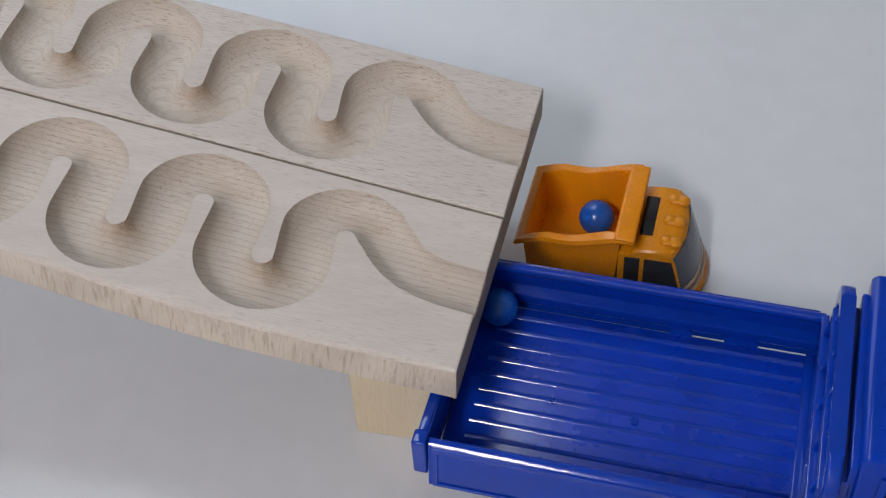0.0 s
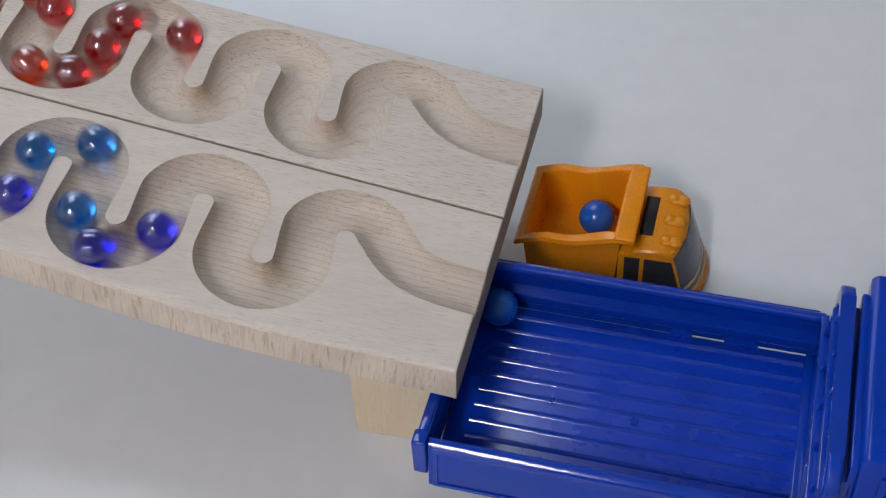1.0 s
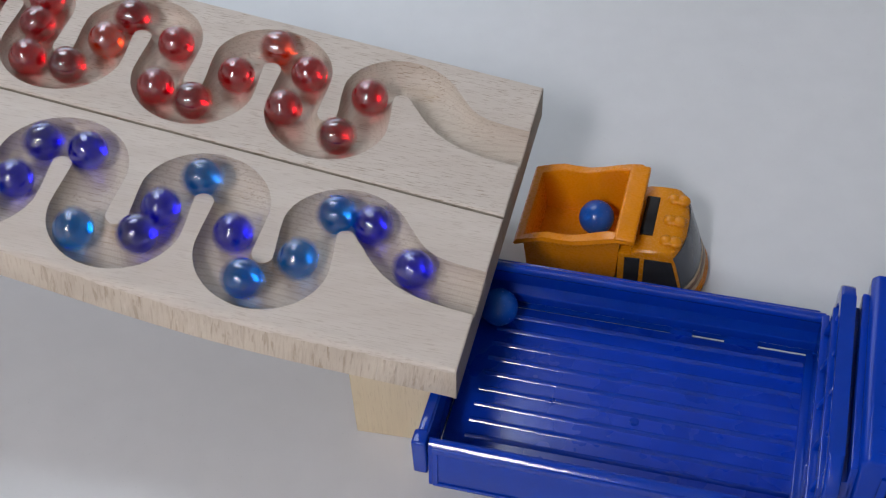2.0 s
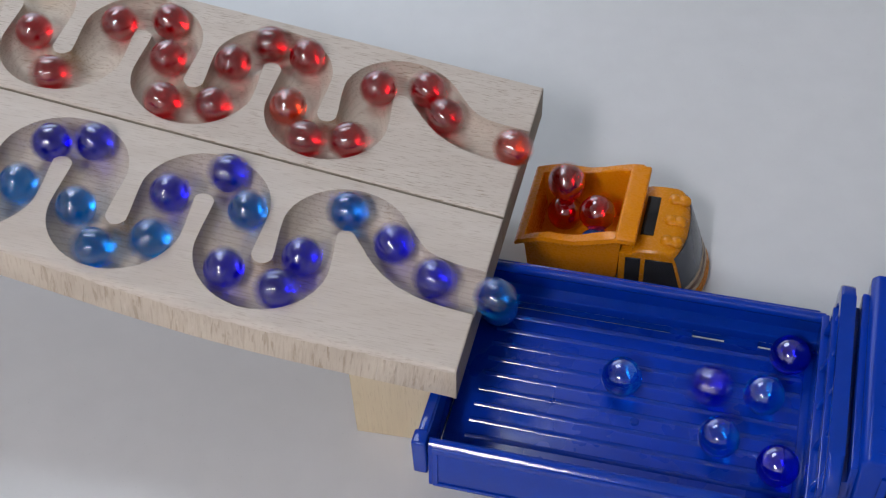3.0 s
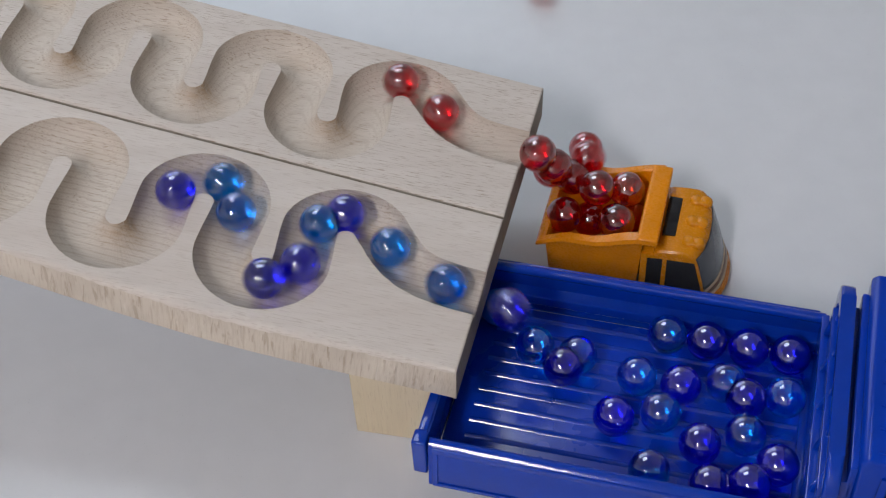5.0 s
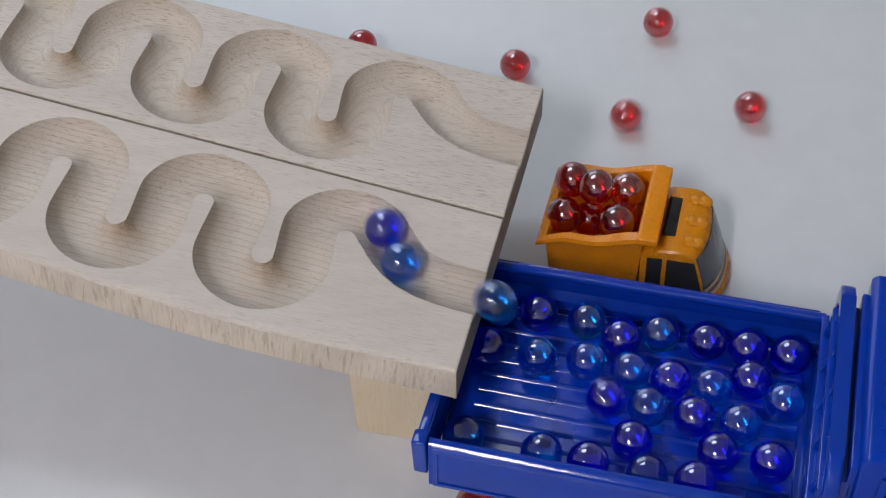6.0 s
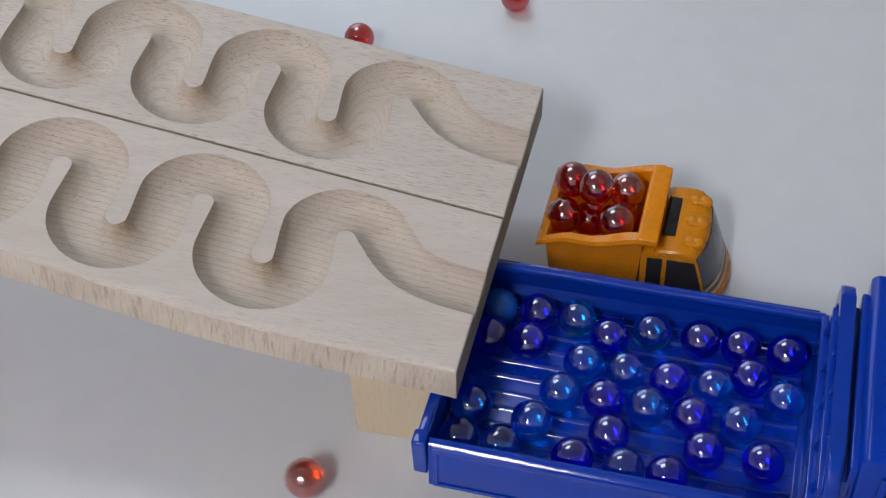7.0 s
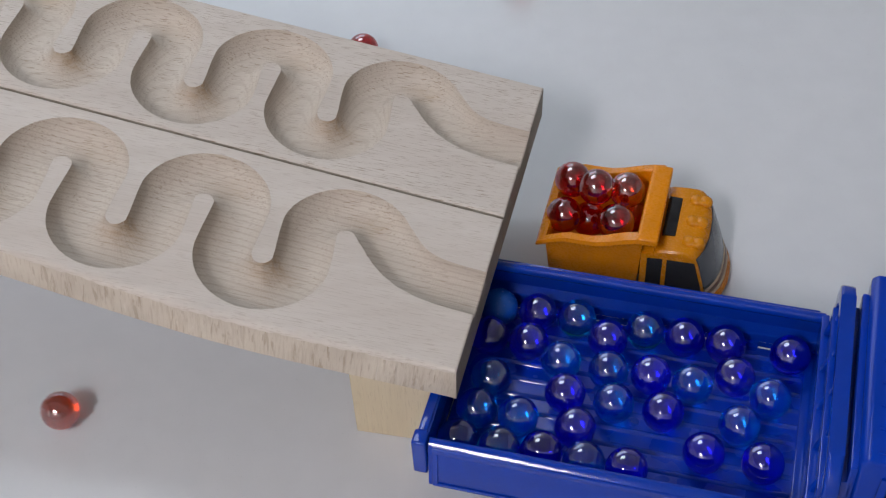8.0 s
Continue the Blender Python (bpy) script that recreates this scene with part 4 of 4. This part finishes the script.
    send(blue_marbles[17], 83.0, [(0, 737.2, 0), (1.7, 539, 0), (2.8, 314, -3.3), (3, 271, 3.3), (3.2, 229, -0.4), (3.5, 162, 1.9), (3.8, 115, 1.9), (4, 77, 1.8), (4.2, 47, -0), (4.46, 0, 0)],
         in_bed([(4.7, 107.4, 68.7), (5.8, 103.9, 58.8), (6, 103, 59.9), (6.2, 103.5, 60.2), (6.5, 105.3, 59.4), (7, 103.5, 59.8), (7.5, 95.9, 60.3), (8, 95.5, 59.6)]))
    send(blue_marbles[18], 83.0, [(0, 753.8, 0), (1.7, 561, 0), (2.8, 335, -2.9), (3, 293, 1.1), (3.2, 253, 2.8), (3.5, 185, -2.4), (3.8, 135, 3.3), (4, 104, -0.9), (4.2, 68, -1.8), (4.5, 20, 0.2), (4.63, 0, 0)],
         in_bed([(4.7, 31, 66.6), (5.8, 33.8, 59.2), (6, 33.6, 60), (6.2, 34.1, 57.8), (6.5, 34.4, 51.9), (7, 13.8, 31.2), (7.5, 15.7, 30.9), (8, 16.3, 29.9)]))
    send(blue_marbles[19], 83.0, [(0, 770.4, 0), (1.7, 583, 0), (2.8, 373, 2.3), (3, 329, -2.3), (3.2, 287, -0.6), (3.5, 220, 3.3), (3.8, 162, 1.9), (4, 133, 3.3), (4.2, 99, -1.4), (4.5, 49, -1.6), (4.7, 17, 1.1), (4.81, 0, 0)],
         in_bed([(5.8, 69.7, 14.3), (6, 62.6, 15.1), (6.2, 60.4, 15.4), (6.5, 56.2, 14.6), (7, 56.5, 15.3), (7.5, 45.6, 15.9), (8, 44.7, 15.7)]))
    send(blue_marbles[20], 83.0, [(0, 787, 0), (1.7, 605, 0), (2.8, 387, 3.3), (3, 347, 3.3), (3.2, 306, -2.5), (3.5, 251, 1.6), (3.8, 191, -1.9), (4, 157, 0.8), (4.2, 128, 2.9), (4.5, 72, -0.5), (4.7, 39, 1.4), (4.96, 0, 0)],
         in_bed([(5.8, 64.5, 76.2), (6, 64.6, 77.1), (6.2, 63, 77.2), (6.5, 60.2, 75.5), (7, 60, 76.2), (7.5, 59.5, 75.3), (8, 59.5, 75.2)]))
    send(blue_marbles[21], 83.0, [(0, 803.6, 0), (1.7, 627, 0), (3, 376, 2.6), (3.2, 330, -2.2), (3.5, 267, 3.3), (3.8, 213, 1.3), (4, 180, -3.3), (4.2, 143, 3), (4.5, 98, 0.2), (4.7, 66, -0.4), (5.13, 0, 0)],
         in_bed([(5.8, 49.1, 82.8), (6, 49.6, 82.8), (6.2, 45.4, 82.8), (6.5, 46, 82.8), (7, 45.4, 82.8), (7.5, 45.4, 82.8), (8, 45.4, 82.8)]))
    send(blue_marbles[22], 83.0, [(0, 820.2, 0), (1.7, 649, 0), (3.2, 352, 3.3), (3.5, 286, -0.1), (3.8, 239, -0.5), (4, 210, -0.4), (4.2, 177, -2.3), (4.5, 126, 2.8), (4.7, 94, 1.6), (5.32, 0, 0)],
         in_bed([(5.8, 45.4, 15.1), (6, 44.9, 15.2), (6.2, 38.3, 15.5), (6.5, 28.8, 15.7), (7, 28.8, 15.3), (7.5, 28.8, 14.2), (8, 28.8, 14.2)]))
    send(blue_marbles[23], 83.0, [(0, 836.8, 0), (1.7, 671, 0), (3.2, 378, 2.9), (3.5, 312, -3.3), (3.8, 259, 2.7), (4, 229, 0.4), (4.2, 199, -0.5), (4.5, 150, 0.6), (4.7, 121, 3), (5.5, 0, 0)],
         in_bed([(5.8, 29.8, 78), (6, 29.4, 82.8), (6.2, 29.4, 82.8), (6.5, 30, 82.8), (7, 29.4, 82.8), (7.5, 29.4, 82.8), (8, 29.4, 82.8)]))
    send(blue_marbles[24], 83.0, [(0, 853.4, 0), (1.7, 693, 0), (3.5, 335, -2.9), (3.8, 282, -0), (4, 253, 2.8), (4.2, 219, 3), (4.5, 169, -0.1), (4.7, 137, 3.3), (5.6, 0, 0)],
         in_bed([(5.8, 14.8, 20.8), (6, 14.4, 16.1), (6.2, 16.3, 17.1), (6.5, 12.8, 16.3), (7, 12.8, 15.2), (7.5, 12.8, 15.1), (8, 12.8, 14.3)]))
    send(blue_marbles[25], 83.0, [(0, 870, 0), (1.7, 715, 0), (3.5, 362, -0), (3.8, 307, -2.1), (4, 272, 3.3), (4.2, 242, 0.7), (4.5, 186, -2.4), (4.7, 158, -0.7), (5.74, 0, 0)],
         in_bed([(5.8, 12.8, 59.8), (6, 12.8, 60.9), (6.2, 12.8, 64.8), (6.5, 12.8, 65.5), (7, 12.8, 66.5), (7.5, 12.8, 66.5), (8, 12.8, 66.5)]))
    send(blue_marbles[26], 83.0, [(0, 886.6, 0), (1.7, 737, 0), (3.5, 382, 3.3), (3.8, 329, -3), (4, 296, 1.3), (4.2, 265, 3), (4.5, 211, 0.8), (4.7, 180, -3.3), (5.8, 4, -1.3), (5.83, 0, 0)],
         in_bed([(6, 64.4, 45.3), (6.2, 64.7, 45.2), (6.5, 66.4, 44), (7, 63, 44.9), (7.5, 52, 45.2), (8, 48.1, 44.6)]))
    send(blue_marbles[27], 83.0, [(0, 903.2, 0), (1.7, 759, 0), (3.8, 372, 1.8), (4, 335, -2.3), (4.2, 305, -2.4), (4.5, 257, 3.3), (4.7, 227, 1.4), (5.8, 41, 1.4), (6, 0, 1.4)],
         in_bed([(6.2, 48.9, 40.5), (6.5, 53.2, 30.3), (7, 38, 28.9), (7.5, 32.5, 29.8), (8, 32.7, 29.7)]))
    send(blue_marbles[28], 83.0, [(0, 919.8, 0), (1.7, 781, 0), (4, 368, 0.5), (4.2, 331, -3.3), (4.5, 279, 0.9), (4.7, 249, 3.1), (5.8, 65, -0.3), (6, 40, 1), (6.2, 5, -1.7), (6.23, 0, 0)],
         in_bed([(6.5, 44.7, 66.8), (7, 52.2, 61), (7.5, 44.2, 61), (8, 43.3, 60)]))
    send(blue_marbles[29], 83.0, [(0, 936.4, 0), (1.7, 803, 0), (4, 388, 3.3), (4.2, 361, 0.1), (4.5, 308, -3.3), (4.7, 274, 3.3), (5.8, 98, 0.2), (6, 58, -1.5), (6.2, 33, -0.7), (6.42, 0, 0)],
         in_bed([(6.5, 28.7, 66.8), (7, 28.8, 66.8), (7.5, 28.8, 66.8), (8, 28.8, 66.8)]))
    send(red_marbles[0], 0.0, [(0, 505, 0), (0.6, 398, 1.1), (0.8, 359, 1.1), (1, 317, -3.2), (1.2, 274, 3.3), (1.4, 231, -1.2), (1.5, 205, -2.2), (1.7, 160, 1.1), (2.48, 0, 0)],
         [(2.65, 52.8, 436.8, 25), (2.8, 56.2, 431.5, 19.8), (3, 56.4, 432.7, 19.3), (3.5, 58.3, 431.8, 19.3), (4.5, 64.1, 428.4, 19.3), (5, 67, 427.4, 19.3), (6, 66.8, 427.4, 19.3), (8, 66.8, 427.4, 19.3)])
    send(red_marbles[1], 0.0, [(0, 521.6, 0), (0.6, 430, 0.2), (0.8, 395, 0.6), (1, 351, 1.9), (1.2, 307, -1.8), (1.4, 262, 1.6), (1.5, 241, -0.7), (1.7, 192, -2.4), (2.64, 0, 0)],
         [(2.72, 56.6, 437.3, 31.2), (2.8, 67.4, 431.2, 29.1), (3, 68.9, 419.3, 31.2), (3.2, 75.9, 429.4, 20.8), (3.5, 77.4, 429.1, 20.3), (4, 79.3, 427.8, 20.3), (4.5, 81.2, 426.9, 20.3), (4.7, 82.7, 426.8, 20.3), (5, 84.2, 426.7, 20.3), (6, 84.2, 426.7, 20.3), (8, 84.2, 426.7, 20.3)])
    send(red_marbles[2], 0.0, [(0, 538.2, 0), (0.6, 449, -1.7), (0.8, 416, 1.4), (1, 372, 0.2), (1.2, 331, -3.1), (1.4, 282, 0.9), (1.5, 263, 1.4), (1.7, 217, 3.3), (2.8, 11, 0.5), (2.85, 0, 0)],
         [(3, 57.8, 436.9, 33.3), (3.2, 64.7, 413.1, 35.3), (3.5, 65.8, 414.1, 35.3), (3.8, 66.2, 413.3, 35.3), (4, 67.5, 411.5, 35.3), (4.5, 73.7, 409.9, 35.3), (4.7, 75.1, 409.4, 35.3), (5.8, 76.1, 409.4, 35.3), (6, 75.5, 409.1, 35.3), (8, 75.5, 409.1, 35.3)])
    send(red_marbles[3], 0.0, [(0, 554.8, 0), (0.8, 439, -2.3), (1, 392, 1.3), (1.2, 345, -0.4), (1.4, 306, -1.8), (1.5, 282, 1.9), (1.7, 238, -1.3), (2.8, 34, -0.1), (2.91, 0, 0)],
         [(3, 55.7, 425.2, 45.7), (3.08, 51.6, 426.3, 35.3), (3.2, 47.2, 424.1, 29.1), (3.5, 47.7, 424, 29.1), (3.8, 47.6, 423.7, 29.1), (4, 50.1, 423.8, 29.1), (4.5, 51.3, 422.6, 29.1), (4.7, 53.7, 421.7, 29.1), (5.8, 55.4, 421.5, 29.1), (6, 54.7, 421.6, 29.1), (8, 54.7, 421.6, 29.1)])
    send(red_marbles[4], 0.0, [(0, 571.4, 0), (0.8, 460, 0), (1, 410, 1.8), (1.2, 370, -0.9), (1.4, 328, -2.1), (1.5, 307, -1.2), (1.7, 264, 1.4), (2.8, 54, -3), (3, 11, 0.5), (3.05, 0, 0)],
         [(3.2, 63.3, 430.6, 35.3), (3.5, 72.1, 430.4, 35.8), (3.8, 76.4, 428.9, 35.8), (4, 79.4, 428.6, 35.8), (4.5, 80.6, 428.5, 35.8), (4.7, 81.9, 428.4, 35.8), (5.8, 83.7, 427.1, 35.8), (6, 83, 427.6, 35.8), (8, 83, 427.6, 35.8)])
    send(red_marbles[5], 0.0, [(0, 588, 0), (1, 446, -3.1), (1.2, 400, 1.1), (1.4, 356, 2.3), (1.5, 334, -0.7), (1.7, 292, 0.7), (2.8, 91, 1.7), (3, 44, 1.8), (3.21, 0, 0)],
         [(3.35, 52.4, 435.6, 43.6), (3.5, 59.3, 429.9, 41.5), (3.8, 60.1, 430.6, 41.5), (4, 69.3, 429.7, 41.5), (4.2, 66, 429.3, 41.5), (4.5, 66.3, 425.7, 41.5), (4.7, 67.9, 424.8, 41.5), (5.8, 69.8, 424.3, 41.5), (6, 68.9, 425.1, 41.5), (8, 68.9, 425.1, 41.5)])
    send(red_marbles[6], 0.0, [(0, 604.6, 0), (1.2, 438, -0.8), (1.4, 395, 2.5), (1.5, 373, 0.4), (1.7, 325, -2.8), (2.8, 111, -0.8), (3, 62, 0.4), (3.2, 25, 0.1), (3.32, 0, 0)],
         [(3.42, 37, 440.4, 30), (3.5, 36.1, 443.3, 9), (3.8, 23.1, 438, 8), (4.3, -6.6, 415.6, 8), (5.6, -47.3, 388.8, 8), (6.2, -78.7, 369.7, 8), (6.5, -129, 375.7, 8), (6.6, -144, 378.8, 8), (6.8, -178.9, 377.9, 8), (7.1, -225.9, 377.9, 8), (8, -291.7, 377, 8)])
    send(red_marbles[7], 0.0, [(0, 621.2, 0), (1.2, 460, 0), (1.4, 416, 1.4), (1.5, 396, 1.7), (1.7, 346, 0.6), (2.8, 134, 3.2), (3, 90, 2.7), (3.2, 46, 1), (3.42, 0, 0)],
         [(3.5, 48.1, 431.8, 56), (3.65, 40.6, 443.7, 30), (3.8, 36, 441.4, 9), (4.1, 20, 431, 8), (4.8, -11.7, 416.1, 8), (8, -22, 413.5, 8)])
    send(red_marbles[8], 0.0, [(0, 637.8, 0), (1.4, 438, -2.9), (1.5, 412, 2.7), (1.7, 371, -0.6), (2.8, 162, 1.6), (3, 125, 2.8), (3.2, 77, 1.4), (3.5, 12, 0.8), (3.57, 0, 0)],
         [(3.72, 40.5, 442.7, 38), (3.8, 38.9, 444.3, 26), (4, 36.2, 437.7, 9), (4.3, 17.2, 427.7, 8), (5, 0.6, 404.7, 8), (8, -2, 403.2, 8)])
    send(red_marbles[9], 0.0, [(0, 654.4, 0), (1.5, 439, -1.6), (1.7, 403, 2.2), (2.8, 186, -2.9), (3, 141, 3.3), (3.2, 98, -2.7), (3.5, 37, 0.5), (3.71, 0, 0)],
         [(3.8, 56.6, 439.3, 41.5), (4, 60.5, 438.9, 36.4), (4.2, 59.4, 440.9, 36.4), (4.5, 58.1, 441, 36.4), (4.7, 59.3, 439.8, 36.4), (5.8, 60.6, 435.6, 36.4), (6, 59.9, 436, 36.4), (8, 59.9, 436, 36.4)])
    send(red_marbles[10], 0.0, [(0, 671, 0), (1.7, 421, 1.7), (2.8, 205, -2.4), (3, 160, 1.5), (3.2, 118, 2), (3.5, 56, -2), (3.8, 7, -1), (3.84, 0, 0)],
         [(3.92, 42.6, 438.7, 45), (4, 40.4, 441.7, 32), (4.2, 40.7, 444.8, 20), (4.5, 34.9, 422.7, 9), (4.8, 30.8, 419.4, 8), (5.2, 26.3, 363.7, 8), (5.8, 0.6, 290.9, 8), (6.2, 12.1, 288, 8), (6.4, 0.7, 292.2, 8), (6.5, -10.8, 296.1, 8), (6.6, -17.8, 298.2, 8), (6.8, -38.2, 303.4, 8), (7, -60.2, 305.6, 8), (7.2, -85.7, 314, 8), (7.5, -114.6, 322.2, 8), (7.8, -145.8, 339.2, 8), (8, -163.3, 346.7, 8)])
    send(red_marbles[11], 0.0, [(0, 687.6, 0), (1.7, 445, -3.3), (2.8, 236, -1.1), (3, 192, -2.4), (3.2, 145, 3.3), (3.5, 77, 0.6), (3.8, 30, 1.2), (3.97, 0, 0)],
         [(4, 51.3, 427.2, 55), (4.15, 50.6, 443.6, 50), (4.3, 48.6, 501.4, 20), (4.5, 51.4, 548.1, 8), (4.6, 53.3, 562, 8), (4.7, 55.9, 574.2, 8), (5.2, 66.2, 656.9, 8), (8, 80.5, 787.9, 8)])
    send(red_marbles[12], 0.0, [(0, 704.2, 0), (1.7, 466, 0), (2.8, 255, 0.9), (3, 209, -1.5), (3.2, 165, 2.4), (3.5, 105, -1.1), (3.8, 51, -1.2), (4, 26, 0.4), (4.15, 0, 0)],
         [(4.2, 47.4, 425.1, 54), (4.3, 54, 450.5, 40), (4.4, 66.9, 502.6, 12), (4.5, 75.6, 524.3, 10), (4.6, 83.8, 548.6, 8), (4.7, 93.9, 574.2, 8), (5, 121.3, 645.3, 8), (8, 214.8, 845.1, 8)])
    send(red_marbles[13], 0.0, [(0, 720.8, 0), (1.7, 487, 0), (2.8, 276, 3.3), (3, 230, -2.1), (3.2, 185, -3.3), (3.5, 130, 2.5), (3.8, 75, 0.5), (4, 44, 2.2), (4.2, 11, 0.3), (4.26, 0, 0)],
         [(4.4, 39.7, 448, 26), (4.5, 36.6, 448.8, 9), (4.7, 33.4, 436, 8), (5, 17, 424.1, 8), (5.5, 4, 421.7, 8), (8, 1.4, 422, 8)])
    send(red_marbles[14], 0.0, [(0, 737.4, 0), (1.7, 507, 0), (2.8, 294, 3), (3, 257, 2.2), (3.2, 213, 0), (3.5, 148, 2.4), (3.8, 101, -1), (4, 63, -0.3), (4.2, 36, 0.4), (4.4, 0, 0)],
         [(4.5, 47.6, 426, 48), (4.7, 47.1, 425.7, 46), (5, 49.9, 435.5, 44), (5.3, 57.6, 480.7, 12), (5.5, 59.7, 461.1, 8), (5.8, 66.1, 465.2, 8), (6, 95.3, 508.7, 8), (6.2, 126.9, 555, 8), (6.4, 159.2, 598.4, 8), (6.7, 191.6, 643.1, 8), (8, 270.3, 764.6, 8)])
    send(red_marbles[15], 0.0, [(0, 754, 0), (1.7, 530, 0), (2.8, 320, -2.4), (3, 276, 3.3), (3.2, 239, -1.7), (3.5, 174, -1.5), (3.8, 124, 3.1), (4, 89, 2.3), (4.2, 54, -3.3), (4.5, 3, -1.1)],
         [(4.6, 46.5, 427.3, 52), (4.7, 57.4, 425.5, 50), (4.9, 64.9, 445.8, 40), (5.1, 77.7, 498.6, 9), (5.4, 93.4, 521.9, 8), (5.8, 112.2, 551.8, 8), (6, 122.8, 582, 8), (6.2, 130.8, 599.9, 8), (6.5, 140.8, 626.7, 8), (8, 164.1, 686.8, 8)])
    send(red_marbles[16], 0.0, [(0, 770.6, 0), (1.7, 553, 0), (2.8, 344, -0.2), (3, 303, -0.2), (3.2, 262, 2.3), (3.5, 195, -2), (3.8, 143, 3.3), (4, 119, 1.9), (4.2, 84, 3.3), (4.5, 36, 1), (4.7, 0, -1.2)],
         [(4.82, 48.9, 427, 52), (5, 67.5, 445.5, 40), (5.15, 90.9, 493.2, 9), (5.5, 126.8, 507.8, 8), (5.8, 201.3, 548.4, 8), (6, 257.2, 578, 8), (6.2, 314.8, 607.9, 8), (8, 393.6, 626.4, 8)])
    send(red_marbles[17], 0.0, [(0, 787.2, 0), (1.7, 580, 0), (2.8, 373, -0.1), (3, 328, -0.9), (3.2, 286, 0.6), (3.5, 222, 2.3), (3.8, 164, 1.4), (4, 137, 3.3), (4.2, 106, -2.8), (4.5, 53, -2.4), (4.7, 24, -0.4), (4.86, 0, 0)],
         [(5, 50.3, 428.7, 52), (5.15, 56.6, 461.2, 30), (5.3, 61.2, 475.6, 9), (5.55, 85.1, 470.5, 8), (5.8, 123.6, 489.2, 8), (6, 157.5, 509.1, 8), (6.2, 185.6, 524.8, 8), (6.4, 213.9, 541.6, 8), (6.5, 228, 549.5, 8), (6.7, 255.5, 563.4, 8), (8, 359.3, 619.2, 8)])
    send(red_marbles[18], 0.0, [(0, 803.8, 0), (1.7, 606, 0), (2.8, 398, 2.9), (3, 355, 2.6), (3.2, 315, -2.2), (3.5, 249, 1.5), (3.8, 192, -2), (4, 159, 1.3), (4.2, 132, 2.4), (4.5, 77, 1.4), (4.7, 47, -0.7), (5.01, 0, 0)],
         [(5.1, 40.6, 443.2, 34), (5.22, 36.5, 447, 9), (5.5, 17.4, 431.3, 8), (6.2, -21.8, 420.5, 8), (8, -27, 419.1, 8)])
    send(red_marbles[19], 0.0, [(0, 820.4, 0), (2.8, 441, -2.5), (3, 400, 2.1), (3.2, 354, 1.1), (3.5, 286, 0.6), (3.8, 240, -1.4), (4, 204, -1.6), (4.2, 169, 0.5), (4.5, 122, 2.4), (4.7, 92, 3.3), (5.31, 0, 0)],
         [(5.4, 45.9, 502.6, 10), (5.8, 43.4, 536.6, 8), (6, 43.7, 554, 8), (6.2, 43.5, 569.2, 8), (6.5, 46.8, 591.4, 8), (7, 48.6, 612.7, 8), (7.5, 49.8, 627.9, 8), (8, 50.9, 633.7, 8)])
    send(red_marbles[20], 0.0, [(0, 837, 0), (3, 431, 0.2), (3.2, 389, 1.8), (3.5, 321, -2.8), (3.8, 270, 2.7), (4, 240, -0.9), (4.2, 203, -3), (4.5, 151, 1.4), (4.7, 121, 2.5), (5.5, 0, 0)],
         [(5.65, 4.6, 550.9, 8), (5.8, -33.5, 573.6, 8), (6, -36.2, 579.2, 8), (6.2, -38.9, 582.9, 8), (6.5, -40.7, 586.5, 8), (7, -37.7, 585.2, 8), (7.5, -35, 577.1, 8), (8, -35.6, 575.7, 8)])
    drive = [(0, 0.00), (2.6, 0.00), (2.8, 0.71), (3, 0.36), (3.2, 0.95), (3.5, 2.37), (3.8, 2.96), (4, 4.27), (4.2, 4.98), (4.5, 6.40), (4.7, 7.59), (5, 9.24), (5.4, 9.72), (5.8, 9.72), (6, 9.24), (8, 9.24)]
    walk(dumper, [(t, TRUCK @ place(10.00 + 1.036 * dx, 147.80 + 0.18 * dx, 0)) for t, dx in drive])
    nudged = [(0, 70.2, 428.3), (2.6, 70.2, 428.3), (2.8, 67.7, 410.6), (3, 67.4, 410.6), (3.2, 68.0, 410.5), (3.5, 69.5, 410.4), (3.8, 70.1, 410.3), (4, 71.5, 410.2), (4.2, 72.2, 410.1), (4.5, 73.7, 409.9), (4.7, 75.0, 409.8), (5, 76.7, 409.6), (5.4, 77.2, 409.5), (5.8, 77.2, 409.5), (6, 76.7, 409.6), (8, 76.7, 409.6)]
    walk(skip_ball, [(t, Matrix.Translation((x / 1000, y / 1000, 0.0192))) for t, x, y in nudged])


motions()
